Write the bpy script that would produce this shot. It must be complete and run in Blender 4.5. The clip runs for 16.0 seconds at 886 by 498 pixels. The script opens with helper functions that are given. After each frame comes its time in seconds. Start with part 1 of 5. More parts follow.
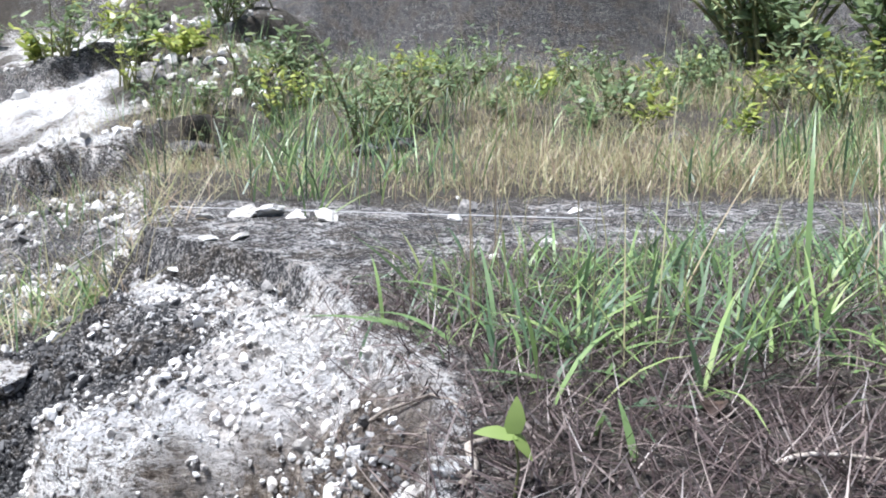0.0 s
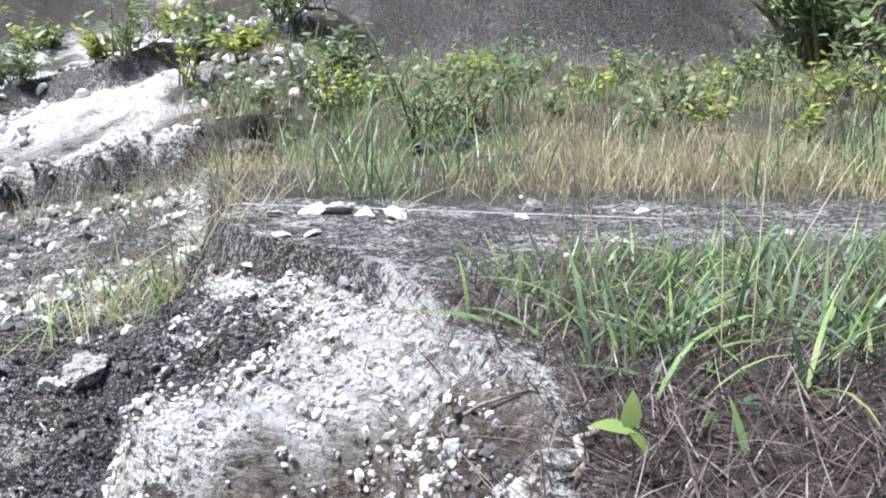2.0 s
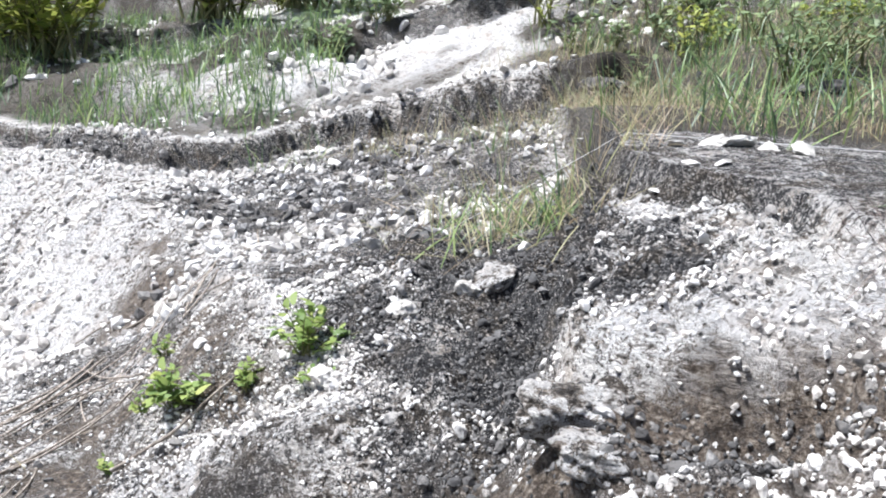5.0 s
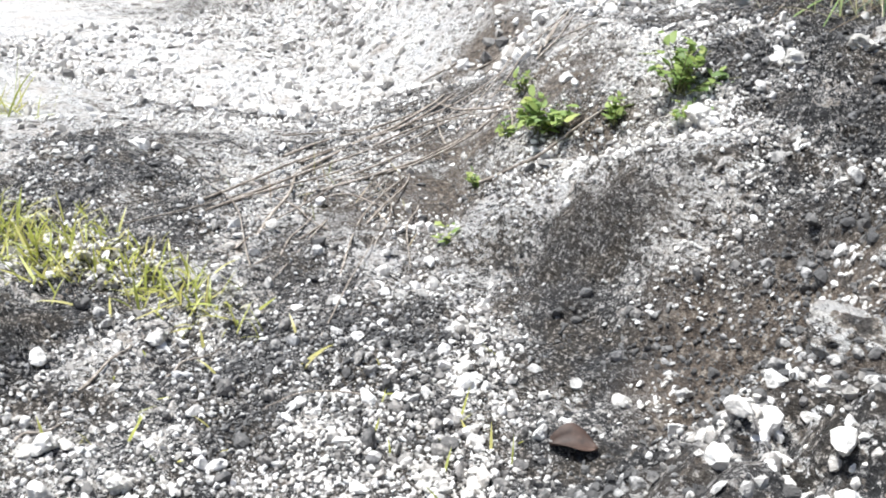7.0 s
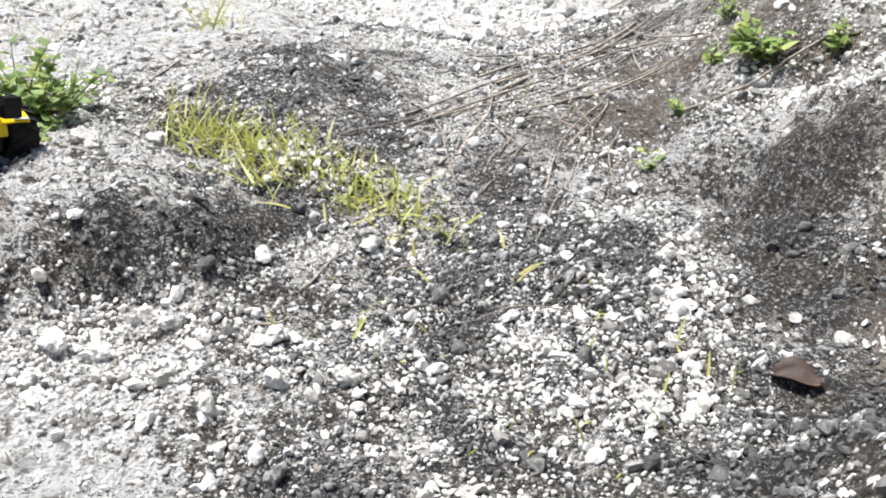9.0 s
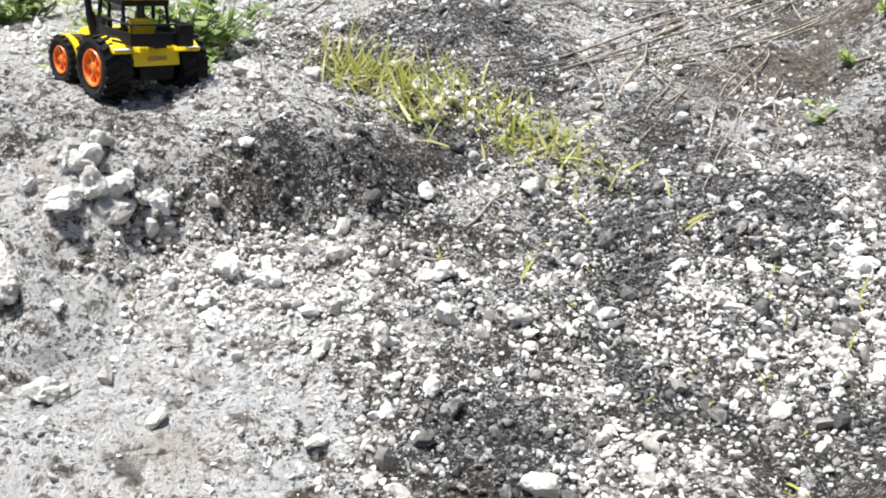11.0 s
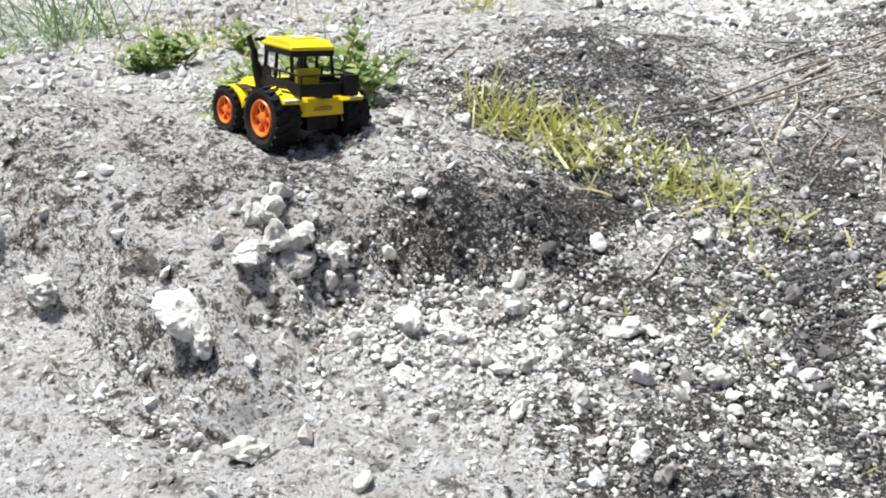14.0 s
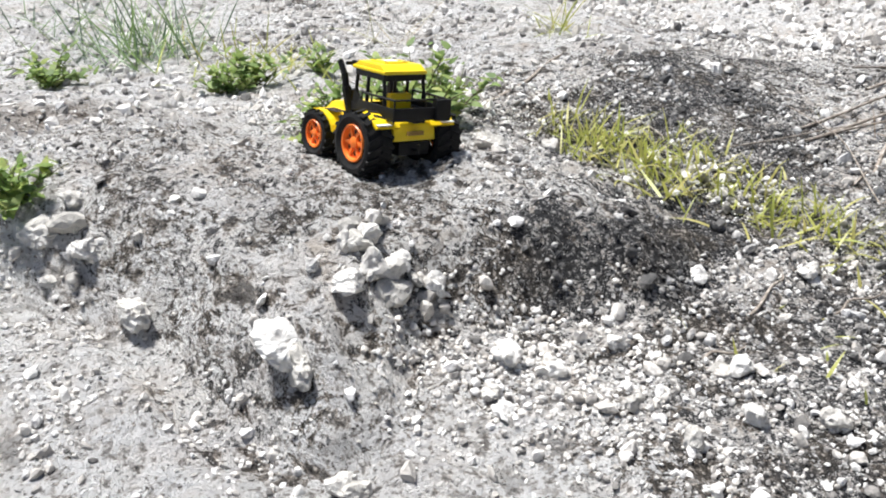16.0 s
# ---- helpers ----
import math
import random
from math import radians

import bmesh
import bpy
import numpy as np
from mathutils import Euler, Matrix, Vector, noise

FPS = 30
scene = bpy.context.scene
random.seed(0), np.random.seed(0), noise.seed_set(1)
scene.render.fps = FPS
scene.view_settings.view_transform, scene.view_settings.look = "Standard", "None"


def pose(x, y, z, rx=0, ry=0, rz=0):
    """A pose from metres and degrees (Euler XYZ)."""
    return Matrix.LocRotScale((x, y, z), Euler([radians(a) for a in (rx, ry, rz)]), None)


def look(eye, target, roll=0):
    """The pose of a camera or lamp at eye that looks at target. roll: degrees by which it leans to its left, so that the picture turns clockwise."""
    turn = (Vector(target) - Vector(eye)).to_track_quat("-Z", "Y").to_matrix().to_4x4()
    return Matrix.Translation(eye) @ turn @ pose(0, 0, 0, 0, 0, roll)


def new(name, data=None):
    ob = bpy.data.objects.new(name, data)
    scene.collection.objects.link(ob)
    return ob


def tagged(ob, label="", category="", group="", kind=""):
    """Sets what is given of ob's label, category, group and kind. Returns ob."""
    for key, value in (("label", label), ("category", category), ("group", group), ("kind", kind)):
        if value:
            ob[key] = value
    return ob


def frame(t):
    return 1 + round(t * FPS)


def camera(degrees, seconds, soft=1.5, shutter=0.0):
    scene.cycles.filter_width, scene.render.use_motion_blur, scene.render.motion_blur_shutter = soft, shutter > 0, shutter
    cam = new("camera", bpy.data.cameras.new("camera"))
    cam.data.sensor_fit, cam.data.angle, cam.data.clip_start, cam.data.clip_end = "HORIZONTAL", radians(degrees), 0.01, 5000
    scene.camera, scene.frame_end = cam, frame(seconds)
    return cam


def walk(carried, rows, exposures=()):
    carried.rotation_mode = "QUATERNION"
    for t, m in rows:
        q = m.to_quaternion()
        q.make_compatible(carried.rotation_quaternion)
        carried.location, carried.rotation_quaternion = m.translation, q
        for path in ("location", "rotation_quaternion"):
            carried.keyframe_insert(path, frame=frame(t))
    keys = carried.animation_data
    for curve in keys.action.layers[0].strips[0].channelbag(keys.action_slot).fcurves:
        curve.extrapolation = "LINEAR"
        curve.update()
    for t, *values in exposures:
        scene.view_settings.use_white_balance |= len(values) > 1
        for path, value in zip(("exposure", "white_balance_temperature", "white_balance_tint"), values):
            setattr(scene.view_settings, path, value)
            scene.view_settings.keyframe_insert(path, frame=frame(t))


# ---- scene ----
cam = camera(49.3, 16.0, 1.9)
METRES, EYE, TILT, LEAN, TURN = 0.92, 1.0, -8.0, 0.0, 0.0
ROWS = [
    (0.0, 0.0, 0.0, 0.0, -0.0, 0.0, 0.0),
    (0.5, -0.0118, -0.0021, -0.0024, 0.58, -0.11, -0.35),
    (1.0, -0.0252, -0.0048, -0.0054, 1.29, -0.21, -0.75),
    (1.5, -0.0369, -0.008, -0.0061, 1.93, -0.17, -0.74),
    (2.0, -0.0505, -0.0121, -0.0043, 2.69, -0.01, -0.56),
    (2.5, -0.0698, -0.0198, -0.0076, 4.24, -0.03, -1.34),
    (3.0, -0.0968, -0.0327, -0.0135, 7.24, -0.19, -1.64),
    (5.5, -0.2695, -0.1457, -0.0886, 24.55, -7.06, -5.77),
    (6.0, -0.3038, -0.1766, -0.1335, 28.4, -11.26, -7.03),
    (6.5, -0.3383, -0.2136, -0.1693, 32.74, -14.55, -7.36),
    (7.0, -0.369, -0.2555, -0.2056, 38.2, -17.94, -8.36),
    (7.5, -0.3933, -0.2841, -0.2308, 42.0, -21.08, -8.54),
    (8.0, -0.4122, -0.3026, -0.2428, 44.31, -22.31, -8.01),
    (8.5, -0.4323, -0.3191, -0.2498, 46.01, -22.81, -8.51),
    (9.0, -0.4503, -0.3347, -0.2559, 47.32, -23.04, -8.57),
    (9.5, -0.4689, -0.3489, -0.2687, 48.18, -23.81, -8.68),
    (10.0, -0.4855, -0.3676, -0.2839, 50.61, -25.21, -8.71),
    (12.5, -0.5765, -0.4427, -0.316, 55.57, -26.31, -7.57),
    (13.0, -0.5928, -0.4581, -0.3151, 55.82, -25.75, -7.0),
    (13.5, -0.6177, -0.4805, -0.3159, 56.03, -25.56, -6.9),
    (14.0, -0.6484, -0.5096, -0.3153, 57.72, -25.1, -6.99),
    (14.5, -0.6764, -0.5295, -0.3172, 59.09, -24.6, -7.1),
    (15.0, -0.6966, -0.5402, -0.3203, 59.65, -24.53, -6.5),
    (15.5, -0.7103, -0.5459, -0.3238, 60.31, -24.55, -6.61),
    (16.0, -0.718, -0.549, -0.324, 60.76, -24.36, -6.62),
]
EXPOSURES = [(0.0, 1.12, 5750, 11), (3.0, 1.14, 5700, 12), (5.5, 1.0, 6000, 10), (7.0, 0.97, 6050, 8), (10.0, 0.87, 6200, 8), (12.5, 0.78, 6200, 8), (16.0, 0.7, 6200, 9)]
walk(cam, [(t, pose(0, 0, EYE, TILT, LEAN, TURN) @ pose(METRES * x, METRES * y, METRES * z, 90 + pitch, roll, yaw)) for t, x, y, z, yaw, pitch, roll in ROWS], EXPOSURES)

# ---- light ----
world = bpy.data.worlds.new("world")
scene.world = world
world.use_nodes = True
SUN_ELEV, SUN_AZ = 66.0, -108.0      # degrees above the horizon; heading from +y towards +x
_wn = world.node_tree
_sky = _wn.nodes.new("ShaderNodeTexSky")
_sky.sky_type = 'NISHITA'
_sky.sun_disc = False
_sky.sun_elevation = radians(SUN_ELEV)
_sky.sun_rotation = radians(SUN_AZ)
_sky.air_density, _sky.dust_density, _sky.ozone_density = 1.0, 3.0, 1.0
_wn.links.new(_sky.outputs[0], _wn.nodes["Background"].inputs[0])
_wn.nodes["Background"].inputs[1].default_value = 0.06
sun = new("sun", bpy.data.lights.new("sun", 'SUN'))
sun.data.energy, sun.data.angle, sun.data.color = 4.7, radians(9), (1.0, 0.96, 0.9)
_az, _el = radians(SUN_AZ), radians(SUN_ELEV)
sun.matrix_world = look((0, 0, 0), (-math.sin(_az) * math.cos(_el), -math.cos(_az) * math.cos(_el), -math.sin(_el)))

# ---- numeric helpers ----
RNG = np.random.default_rng(7)


def lattice(ix, iy, seed):
    h = (ix.astype(np.int64) * 374761393 + iy.astype(np.int64) * 668265263 + seed * 974634777) & 0xFFFFFFFF
    h = ((h ^ (h >> 13)) * 1274126177) & 0xFFFFFFFF
    return ((h ^ (h >> 16)) & 0xFFFF) / 65535.0


def vnoise(x, y, size, seed=0):
    """Smooth noise from -1 to 1, with lumps of about that size."""
    x, y = np.asarray(x, float) / size, np.asarray(y, float) / size
    ix, iy = np.floor(x), np.floor(y)
    fx, fy = x - ix, y - iy
    fx, fy = fx * fx * (3 - 2 * fx), fy * fy * (3 - 2 * fy)
    a, b = lattice(ix, iy, seed), lattice(ix + 1, iy, seed)
    c, d = lattice(ix, iy + 1, seed), lattice(ix + 1, iy + 1, seed)
    return 2 * ((a * (1 - fx) + b * fx) * (1 - fy) + (c * (1 - fx) + d * fx) * fy) - 1


def fbm(x, y, size, octaves, seed=0):
    total, gain = 0, 1.0
    for k in range(octaves):
        u, v = x * 0.8 + y * 0.6, -x * 0.6 + y * 0.8
        x, y = u, v
        total = total + gain * vnoise(x + 3.1 * k, y - 1.7 * k, size, seed + k)
        size, gain = size / 2.05, gain * 0.5
    return total / 1.6


def nodules(x, y, size, seed=0):
    """Rounded lumps packed side by side: 1 on their tops, 0 or less in the joints."""
    x, y = np.asarray(x, float) / size, np.asarray(y, float) / size
    ix, iy = np.floor(x), np.floor(y)
    best = np.full(np.shape(x), 9.0)
    for i in (-1, 0, 1):
        for j in (-1, 0, 1):
            px, py = ix + i + lattice(ix + i, iy + j, seed), iy + j + lattice(ix + i, iy + j, seed + 77)
            w = 0.7 + 0.6 * lattice(ix + i, iy + j, seed + 154)
            best = np.minimum(best, ((x - px) ** 2 + (y - py) ** 2) * w)
    return 1 - 1.6 * best


def step01(a, b, v):
    t = np.clip((v - a) / (b - a), 0, 1)
    return t * t * (3 - 2 * t)


def side(x, y, line):
    """Signed distance to a line of points: plus on its right hand."""
    best, sign, perp = np.full(np.shape(x), 1e9), np.ones(np.shape(x)), np.zeros(np.shape(x))
    for (ax, ay), (bx, by) in zip(line, line[1:]):
        dx, dy = bx - ax, by - ay
        n = math.hypot(dx, dy)
        t = np.clip(((x - ax) * dx + (y - ay) * dy) / n / n, 0, 1)
        d = np.hypot(x - ax - t * dx, y - ay - t * dy)
        p = ((x - ax) * dy - (y - ay) * dx) / n
        take = (d < best - 1e-7) | ((d < best + 1e-7) & (np.abs(p) > np.abs(perp)))
        best, sign, perp = np.where(take, d, best), np.where(take, np.sign(p), sign), np.where(take, p, perp)
    return best * np.where(sign == 0, 1, sign)


def smax(a, b, k):
    h = np.clip(0.5 + 0.5 * (a - b) / k, 0, 1)
    return b * (1 - h) + a * h + k * h * (1 - h)


# ---- the lie of the land ----
BLOCK_EDGE = [(-2.0, 6.5), (-1.35, 4.6), (-0.95, 3.2), (-0.7, 2.3), (-0.6, 1.95), (-0.47, 1.76), (-0.305, 1.64), (-0.19, 1.42), (-0.105, 1.15), (-0.06, 1.0), (-0.02, 0.88), (0.0, 0.74), (-0.01, 0.58),
              (-0.14, 0.3), (-0.1, -0.2), (0.1, -0.8), (0.6, -2.5), (3.0, -9.0), (12, -60)]
BANK_CREST = [(0.4, 1.1), (-0.55, 1.2), (-0.88, 1.3), (-1.1, 1.5), (-1.45, 1.78), (-1.85, 2.3), (-2.35, 2.85), (-3.1, 3.3), (-3.45, 3.8), (-4.3, 4.3), (-6.5, 4.5), (-80, 9)]
SLAB_EDGE = [(-2.2, 6.5), (-0.8, 3.0), (-0.67, 2.2), (-0.65, 1.9), (-0.62, 1.65), (-0.595, 1.45), (-0.56, 1.29), (-0.5, 1.15), (-0.36, 1.05), (-0.29, 1.06), (-0.22, 1.04), (-0.16, 1.02), (-0.07, 0.92),
             (0.0, 0.8), (0.02, 0.55), (-0.12, 0.3), (-0.08, -0.2), (0.12, -0.8), (0.62, -2.5), (3.02, -9.0), (12, -60)]
FAR_LEDGE = [(6, 6.3), (-0.6, 5.4), (-1.73, 5.0), (-2.4, 4.85), (-3.0, 4.7), (-3.5, 4.3), (-5, 4.9), (-9, 5.5), (-80, 12)]
SHELF = [(-2.4, 1.3), (-1.9, 0.9), (-1.72, 0.62), (-1.53, 0.5), (-1.46, 0.25), (-1.54, 0.09), (-1.55, -0.04), (-1.44, -0.17), (-1.41, -0.27), (-1.58, -0.34),
         (-1.78, -0.37), (-1.95, -0.48), (-2.4, -0.7), (-3, -1.2)]


def benches(x, y, dl):
    """Bedded steps of the far slopes: height, and 1 on their fronts, which get painted shade."""
    u = 0.085 * np.clip(dl, 0, 14) + 0.2 * fbm(x, y, 2.4, 4, 40) + 0.12
    k = 0.3
    part_up = u / k - np.floor(u / k)
    z = k * (np.floor(u / k) + 0.75 * step01(0.0, 0.16, part_up) + 0.25 * part_up)
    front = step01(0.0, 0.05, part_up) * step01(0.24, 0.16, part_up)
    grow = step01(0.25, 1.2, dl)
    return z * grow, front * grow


def shape_of(x, y):
    """Broad height, and the signed distances by which the surfaces differ."""
    wob = 0.035 * fbm(x, y, 0.22, 3, 11)
    # the low gravel floor
    low = 0.075 - 0.08 * np.exp(-(((x + 2.3) / 0.3) ** 2 + ((y - 1.75) / 0.3) ** 2)) - 0.13 * step01(-2.2, -3.6, x) - 0.24 * step01(1.0, 2.4, y) * step01(-2.0, -2.9, x) + 0.012 * fbm(x, y, 0.5, 3, 2)
    low = low - 0.3 * step01(-4, -14, x)
    low = low + 0.05 * step01(-0.9, -0.3, x) * step01(1.0, 0.2, y)
    # rock shelf that crosses the floor, and the slab behind it
    ds = side(x, y, SHELF) + 0.5 * wob
    low = low + 0.105 * step01(0.0, 0.14, ds) * (1 - 0.95 * step01(0.22, 0.85, ds)) * (0.06 + 0.94 * step01(0.5, 0.16, y)) * step01(1.0, 0.5, y)
    low = low - 0.02 * step01(-0.07, -0.02, ds) * step01(0.04, 0.0, ds) * step01(0.0, -0.25, y)
    low = low + 0.03 * np.exp(-(((x + 2.25) / 0.36) ** 2 + ((y - 0.85) / 0.24) ** 2))
    # terrace behind, with its bank
    top = 0.44 + 0.17 * np.minimum(x + 1.1, 0) + 0.02 * np.clip(y - 1.5, 0, 4) + 0.1 * np.clip(y - 3.0, 0, 2)
    top = np.maximum(top, 0.28) + 0.02 * fbm(x, y, 0.4, 3, 5) + 0.16 * step01(2.1, 3.1, y) * step01(-1.15, -0.65, x)
    top = top - 0.085 * step01(1.75, 1.4, y) * step01(-1.5, -1.2, x) + 0.09 * step01(-1.0, -0.72, x) * step01(1.55, 1.85, y) * step01(2.6, 2.2, y)
    db = -side(x, y, BANK_CREST) + wob
    bank = top - np.where(db > 0, 0.72 * db + 0.25 * db * db, 0)
    bank = bank + 0.1 * step01(1.04, 1.17, y - 0.25 * (x + 1.2) + wob) * step01(1.42, 1.24, y) * step01(-1.5, -1.36, x) * step01(-0.75, -1.0, x)
    z = smax(bank, low, 0.06)
    # far dark ledge and the pale slopes above it
    dl = side(x, y, FAR_LEDGE) + 4.0 * wob + 0.16 * fbm(x, y, 0.6, 3, 47)
    up = (0.16 + 0.16 * step01(-3.2, -1.6, x) + 0.06 * fbm(x, y, 0.9, 2, 49)) * step01(-0.7, -1.4, x)
    north = np.clip(dl, 0, 30)
    rise = up * step01(-0.04, 0.08, dl) + 0.02 * north + benches(x, y, dl)[0] * step01(-0.6, -1.5, x) + 0.02 * np.minimum(north, 9) ** 2 * step01(-9, -4, x)
    z = z + np.where(y > 2.6, rise, 0)
    # the block with the flat dark top
    de = side(x, y, BLOCK_EDGE)
    de = de + (0.5 * wob + 0.015 * fbm(x, y, 0.09, 2, 17)) * step01(-0.02, 0.08, de)
    flat = 0.772 + 0.02 * fbm(x, y, 0.5, 3, 8) - 0.05 * np.clip(y - 3, 0, 4) * step01(0.5, -0.5, x)
    flat = flat - 0.03 * step01(0.9, 0.5, y) * step01(0.3, -0.1, x)
    d = np.clip(de, 0, None)
    # tilted white slab under the rim, broken off to the west and to the south
    dw = side(x, y, SLAB_EDGE) + 0.5 * wob + 0.012 * fbm(x, y, 0.07, 2, 18)
    slab = 0.638 + 0.29 * (x + 0.285) + 0.19 * (y - 1.19)
    fall = np.clip(dw, 0, None)
    slab = np.minimum(slab, flat - 0.01) - np.minimum(2.6 * fall, 0.16) - 0.9 * fall
    apron = flat - 0.17 * (1 - np.exp(-d / 0.05)) - 0.25 * d - 1.1 * np.clip(d - 0.36, 0, 9) - 0.07 * np.exp(-(((x + 0.22) / 0.12) ** 2 + ((y - 0.96) / 0.08) ** 2))
    apron = apron + 0.045 * np.exp(-(((x + 0.45) / 0.09) ** 2 + ((y - 0.93) / 0.08) ** 2)) - 8 * step01(1.1, 1.5, y)
    block = np.maximum(flat - np.minimum((4.5 - 2.9 * step01(-0.3, -0.15, x)) * d, 12), smax(slab, apron, 0.03))
    z = smax(block, z, 0.035)
    # the hillside and the quarry wall behind it
    z = z + 0.065 * np.clip(y - 2.45, 0, 6) * step01(-1.7, -0.1, x) * step01(3.0, 2.0, -x)
    foot = 7.4 + 3.6 * step01(0.0, -3.5, x)
    z = z + 7 * step01(0, 3.2, y - foot + 1.4 * fbm(x, y, 2.5, 4, 48))
    return z, de, db, dl, ds, dw


def masks(x, y, de, db, dl, ds, dw):
    """Dark crust together with painted shade, bare soil and plant litter, 0 to 1 each."""
    n1, n2, n3 = fbm(x, y, 0.35, 4, 21), fbm(x, y, 0.12, 3, 22), fbm(x, y, 0.9, 3, 23)
    dark = 0.4 + 0.5 * n1
    on_top = step01(0.03, -0.04, de + 0.03 * n2)
    dark = np.maximum(dark, on_top * (0.8 + 0.25 * n2))
    west = step01(1.15, 1.35, y) * step01(-0.06, -0.02, dw + 0.03 * n2) * step01(0.28, 0.16, dw)
    slope = step01(0.015, 0.05, de + 0.03 * n2) * step01(0.01, -0.03, dw)
    dark = dark * (1 - 0.3 * slope)
    dark = np.maximum(dark, 1.25 * west * (y < 3))
    # south face below the slab: its shade painted dark over brown soil
    brow_shade = step01(0.0, 0.03, dw) * step01(0.2, 0.1, dw) * step01(1.16, 1.08, y) * step01(0.6, 0.75, y)
    dark = np.maximum(dark, brow_shade * (0.9 + 0.4 * n2))
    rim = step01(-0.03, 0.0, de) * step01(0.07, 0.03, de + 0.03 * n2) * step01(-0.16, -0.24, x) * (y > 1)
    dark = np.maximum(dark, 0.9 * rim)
    # brown rock lower down, darkened partly for the shadows on it
    under = step01(-0.01, 0.04, dw) * step01(0.75, 0.6, dw) * step01(1.26, 1.02, y + 0.15 * n1)
    dark = np.maximum(dark, under * (0.55 + 0.6 * n2))
    # unlit front of the rock shelf, its shade painted into the mask
    face_shade = step01(-0.03, 0.03, ds) * step01(0.22, 0.12, ds) * step01(-0.12, 0.15, y) * step01(0.75, 0.5, y)
    dark = np.maximum(dark, face_shade * (1.0 + 0.4 * n2))
    tongue = step01(0.0, 0.08, ds) * step01(0.6, 0.3, ds) * step01(0.2, 0.0, y)
    dark = np.maximum(dark, tongue * (0.64 + 0.45 * n2))
    slab = np.exp(-(((x + 2.2) / 0.45) ** 2 + ((y - 0.88) / 0.28) ** 2))
    dark = np.maximum(dark, 0.88 * slab + 0.5 * n2 * slab)
    crag = np.exp(-(((x + 1.12) / 0.24) ** 2 + ((y - 1.12) / 0.1) ** 2))
    dark = np.maximum(dark, np.clip(1.2 * crag, 0, 0.78) + 0.5 * n2 * crag)
    rubble = step01(0.02, -0.06, ds) * step01(-0.1, 0.3, y) * step01(1.6, 1.2, y) * step01(-1.65, -1.35, x + 0.25 * n1 + 0.3 * step01(0.3, 0.7, y)) * step01(0.45, 0.65, de)
    dark = np.maximum(dark, rubble * (0.64 + 0.55 * n2 + 0.4 * n1))
    thicket = np.exp(-(((x + 1.55 + 0.3 * (y - 1.3)) / 0.26) ** 2 + ((y - 1.45) / 0.45) ** 2))
    dark = np.maximum(dark, thicket * (0.82 + 0.5 * n2))
    dark = np.maximum(dark, np.exp(-(((x + 2.0) / 0.48) ** 2 + ((y - 1.7) / 0.75) ** 2)) * (0.85 + 0.5 * n2))
    # bank soil below the weeds, painted darker for the shade on it
    dark = np.maximum(dark, 0.8 * np.exp(-(((x + 1.38) / 0.2) ** 2 + ((y - 1.28) / 0.14) ** 2)) * (1 + 0.5 * n2))
    pale = np.exp(-(((x + 1.3) / 0.45) ** 2 + ((y + 0.16) / 0.25) ** 2)) + step01(-0.25, -0.5, y) * step01(-1.0, -1.3, x) + step01(-2.3, -2.8, x) * step01(3.4, 2.6, y) * step01(-0.45, 0.1, n3 + 0.6 * n1)
    pale = pale + 0.9 * np.exp(-(((x + 2.5) / 0.5) ** 2 + ((y + 0.05) / 0.3) ** 2)) + 0.6 * np.exp(-(((x + 2.0) / 0.2) ** 2 + ((y - 0.2) / 0.22) ** 2))
    path = step01(-0.3, 0.05, fbm(x, y, 0.6, 4, 27)) * step01(0.0, 0.12, dl) * step01(-1.2, -1.7, x + 0.35 * n3) * step01(1.1, 0.7, np.abs(x + 2.5 + 0.12 * (y - 5) + 0.5 * n3)) * (y > 2.6)
    rocks = step01(0.3, 1.0, dl) * step01(-0.8, -1.8, x) * step01(-0.25, 0.05, fbm(x, y, 1.1, 4, 26)) * step01(12, 9, y)
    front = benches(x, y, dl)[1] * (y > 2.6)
    pale = np.clip(pale + path + rocks, 0, 1)
    dark = dark * (1 - 0.82 * pale)
    # bluish-grey shadow beside the block, painted into the dark mask
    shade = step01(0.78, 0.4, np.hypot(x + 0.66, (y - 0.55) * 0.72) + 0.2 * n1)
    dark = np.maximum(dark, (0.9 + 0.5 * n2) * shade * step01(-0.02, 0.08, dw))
    dark = np.maximum(dark, np.exp(-(((x + 2.55) / 0.45) ** 2 + ((y - 1.6) / 0.4) ** 2)) * (0.85 + 0.5 * n2))
    tangle = np.exp(-(((x + 1.35 + 0.6 * (y - 1.5)) / 0.22) ** 2 + ((y - 1.5) / 0.3) ** 2))
    dark = np.maximum(dark, tangle * (0.8 + 0.5 * n2))
    # shadowed face of the far ledge and bench fronts, shade painted as dark
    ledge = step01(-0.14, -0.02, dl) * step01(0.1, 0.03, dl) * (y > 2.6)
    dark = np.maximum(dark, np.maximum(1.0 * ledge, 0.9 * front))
    terrace = step01(0.06, -0.1, db) * step01(0.05, 0.2, de) * step01(0.1, -0.1, dl) * step01(-3.6, -2.6, x)
    dark = np.maximum(dark, terrace * (0.54 + 0.5 * n2 + 0.36 * np.maximum(step01(-1.75, -1.3, x), step01(2.6, 3.2, y))))
    # quarry wall lies in shadow: that shade is painted as dark colour
    cliff = step01(0.0, 0.8, y - 7.2 - 3.6 * step01(0.0, -3.5, x))
    dark = np.maximum(dark, cliff * (1.0 + 0.3 * n3))
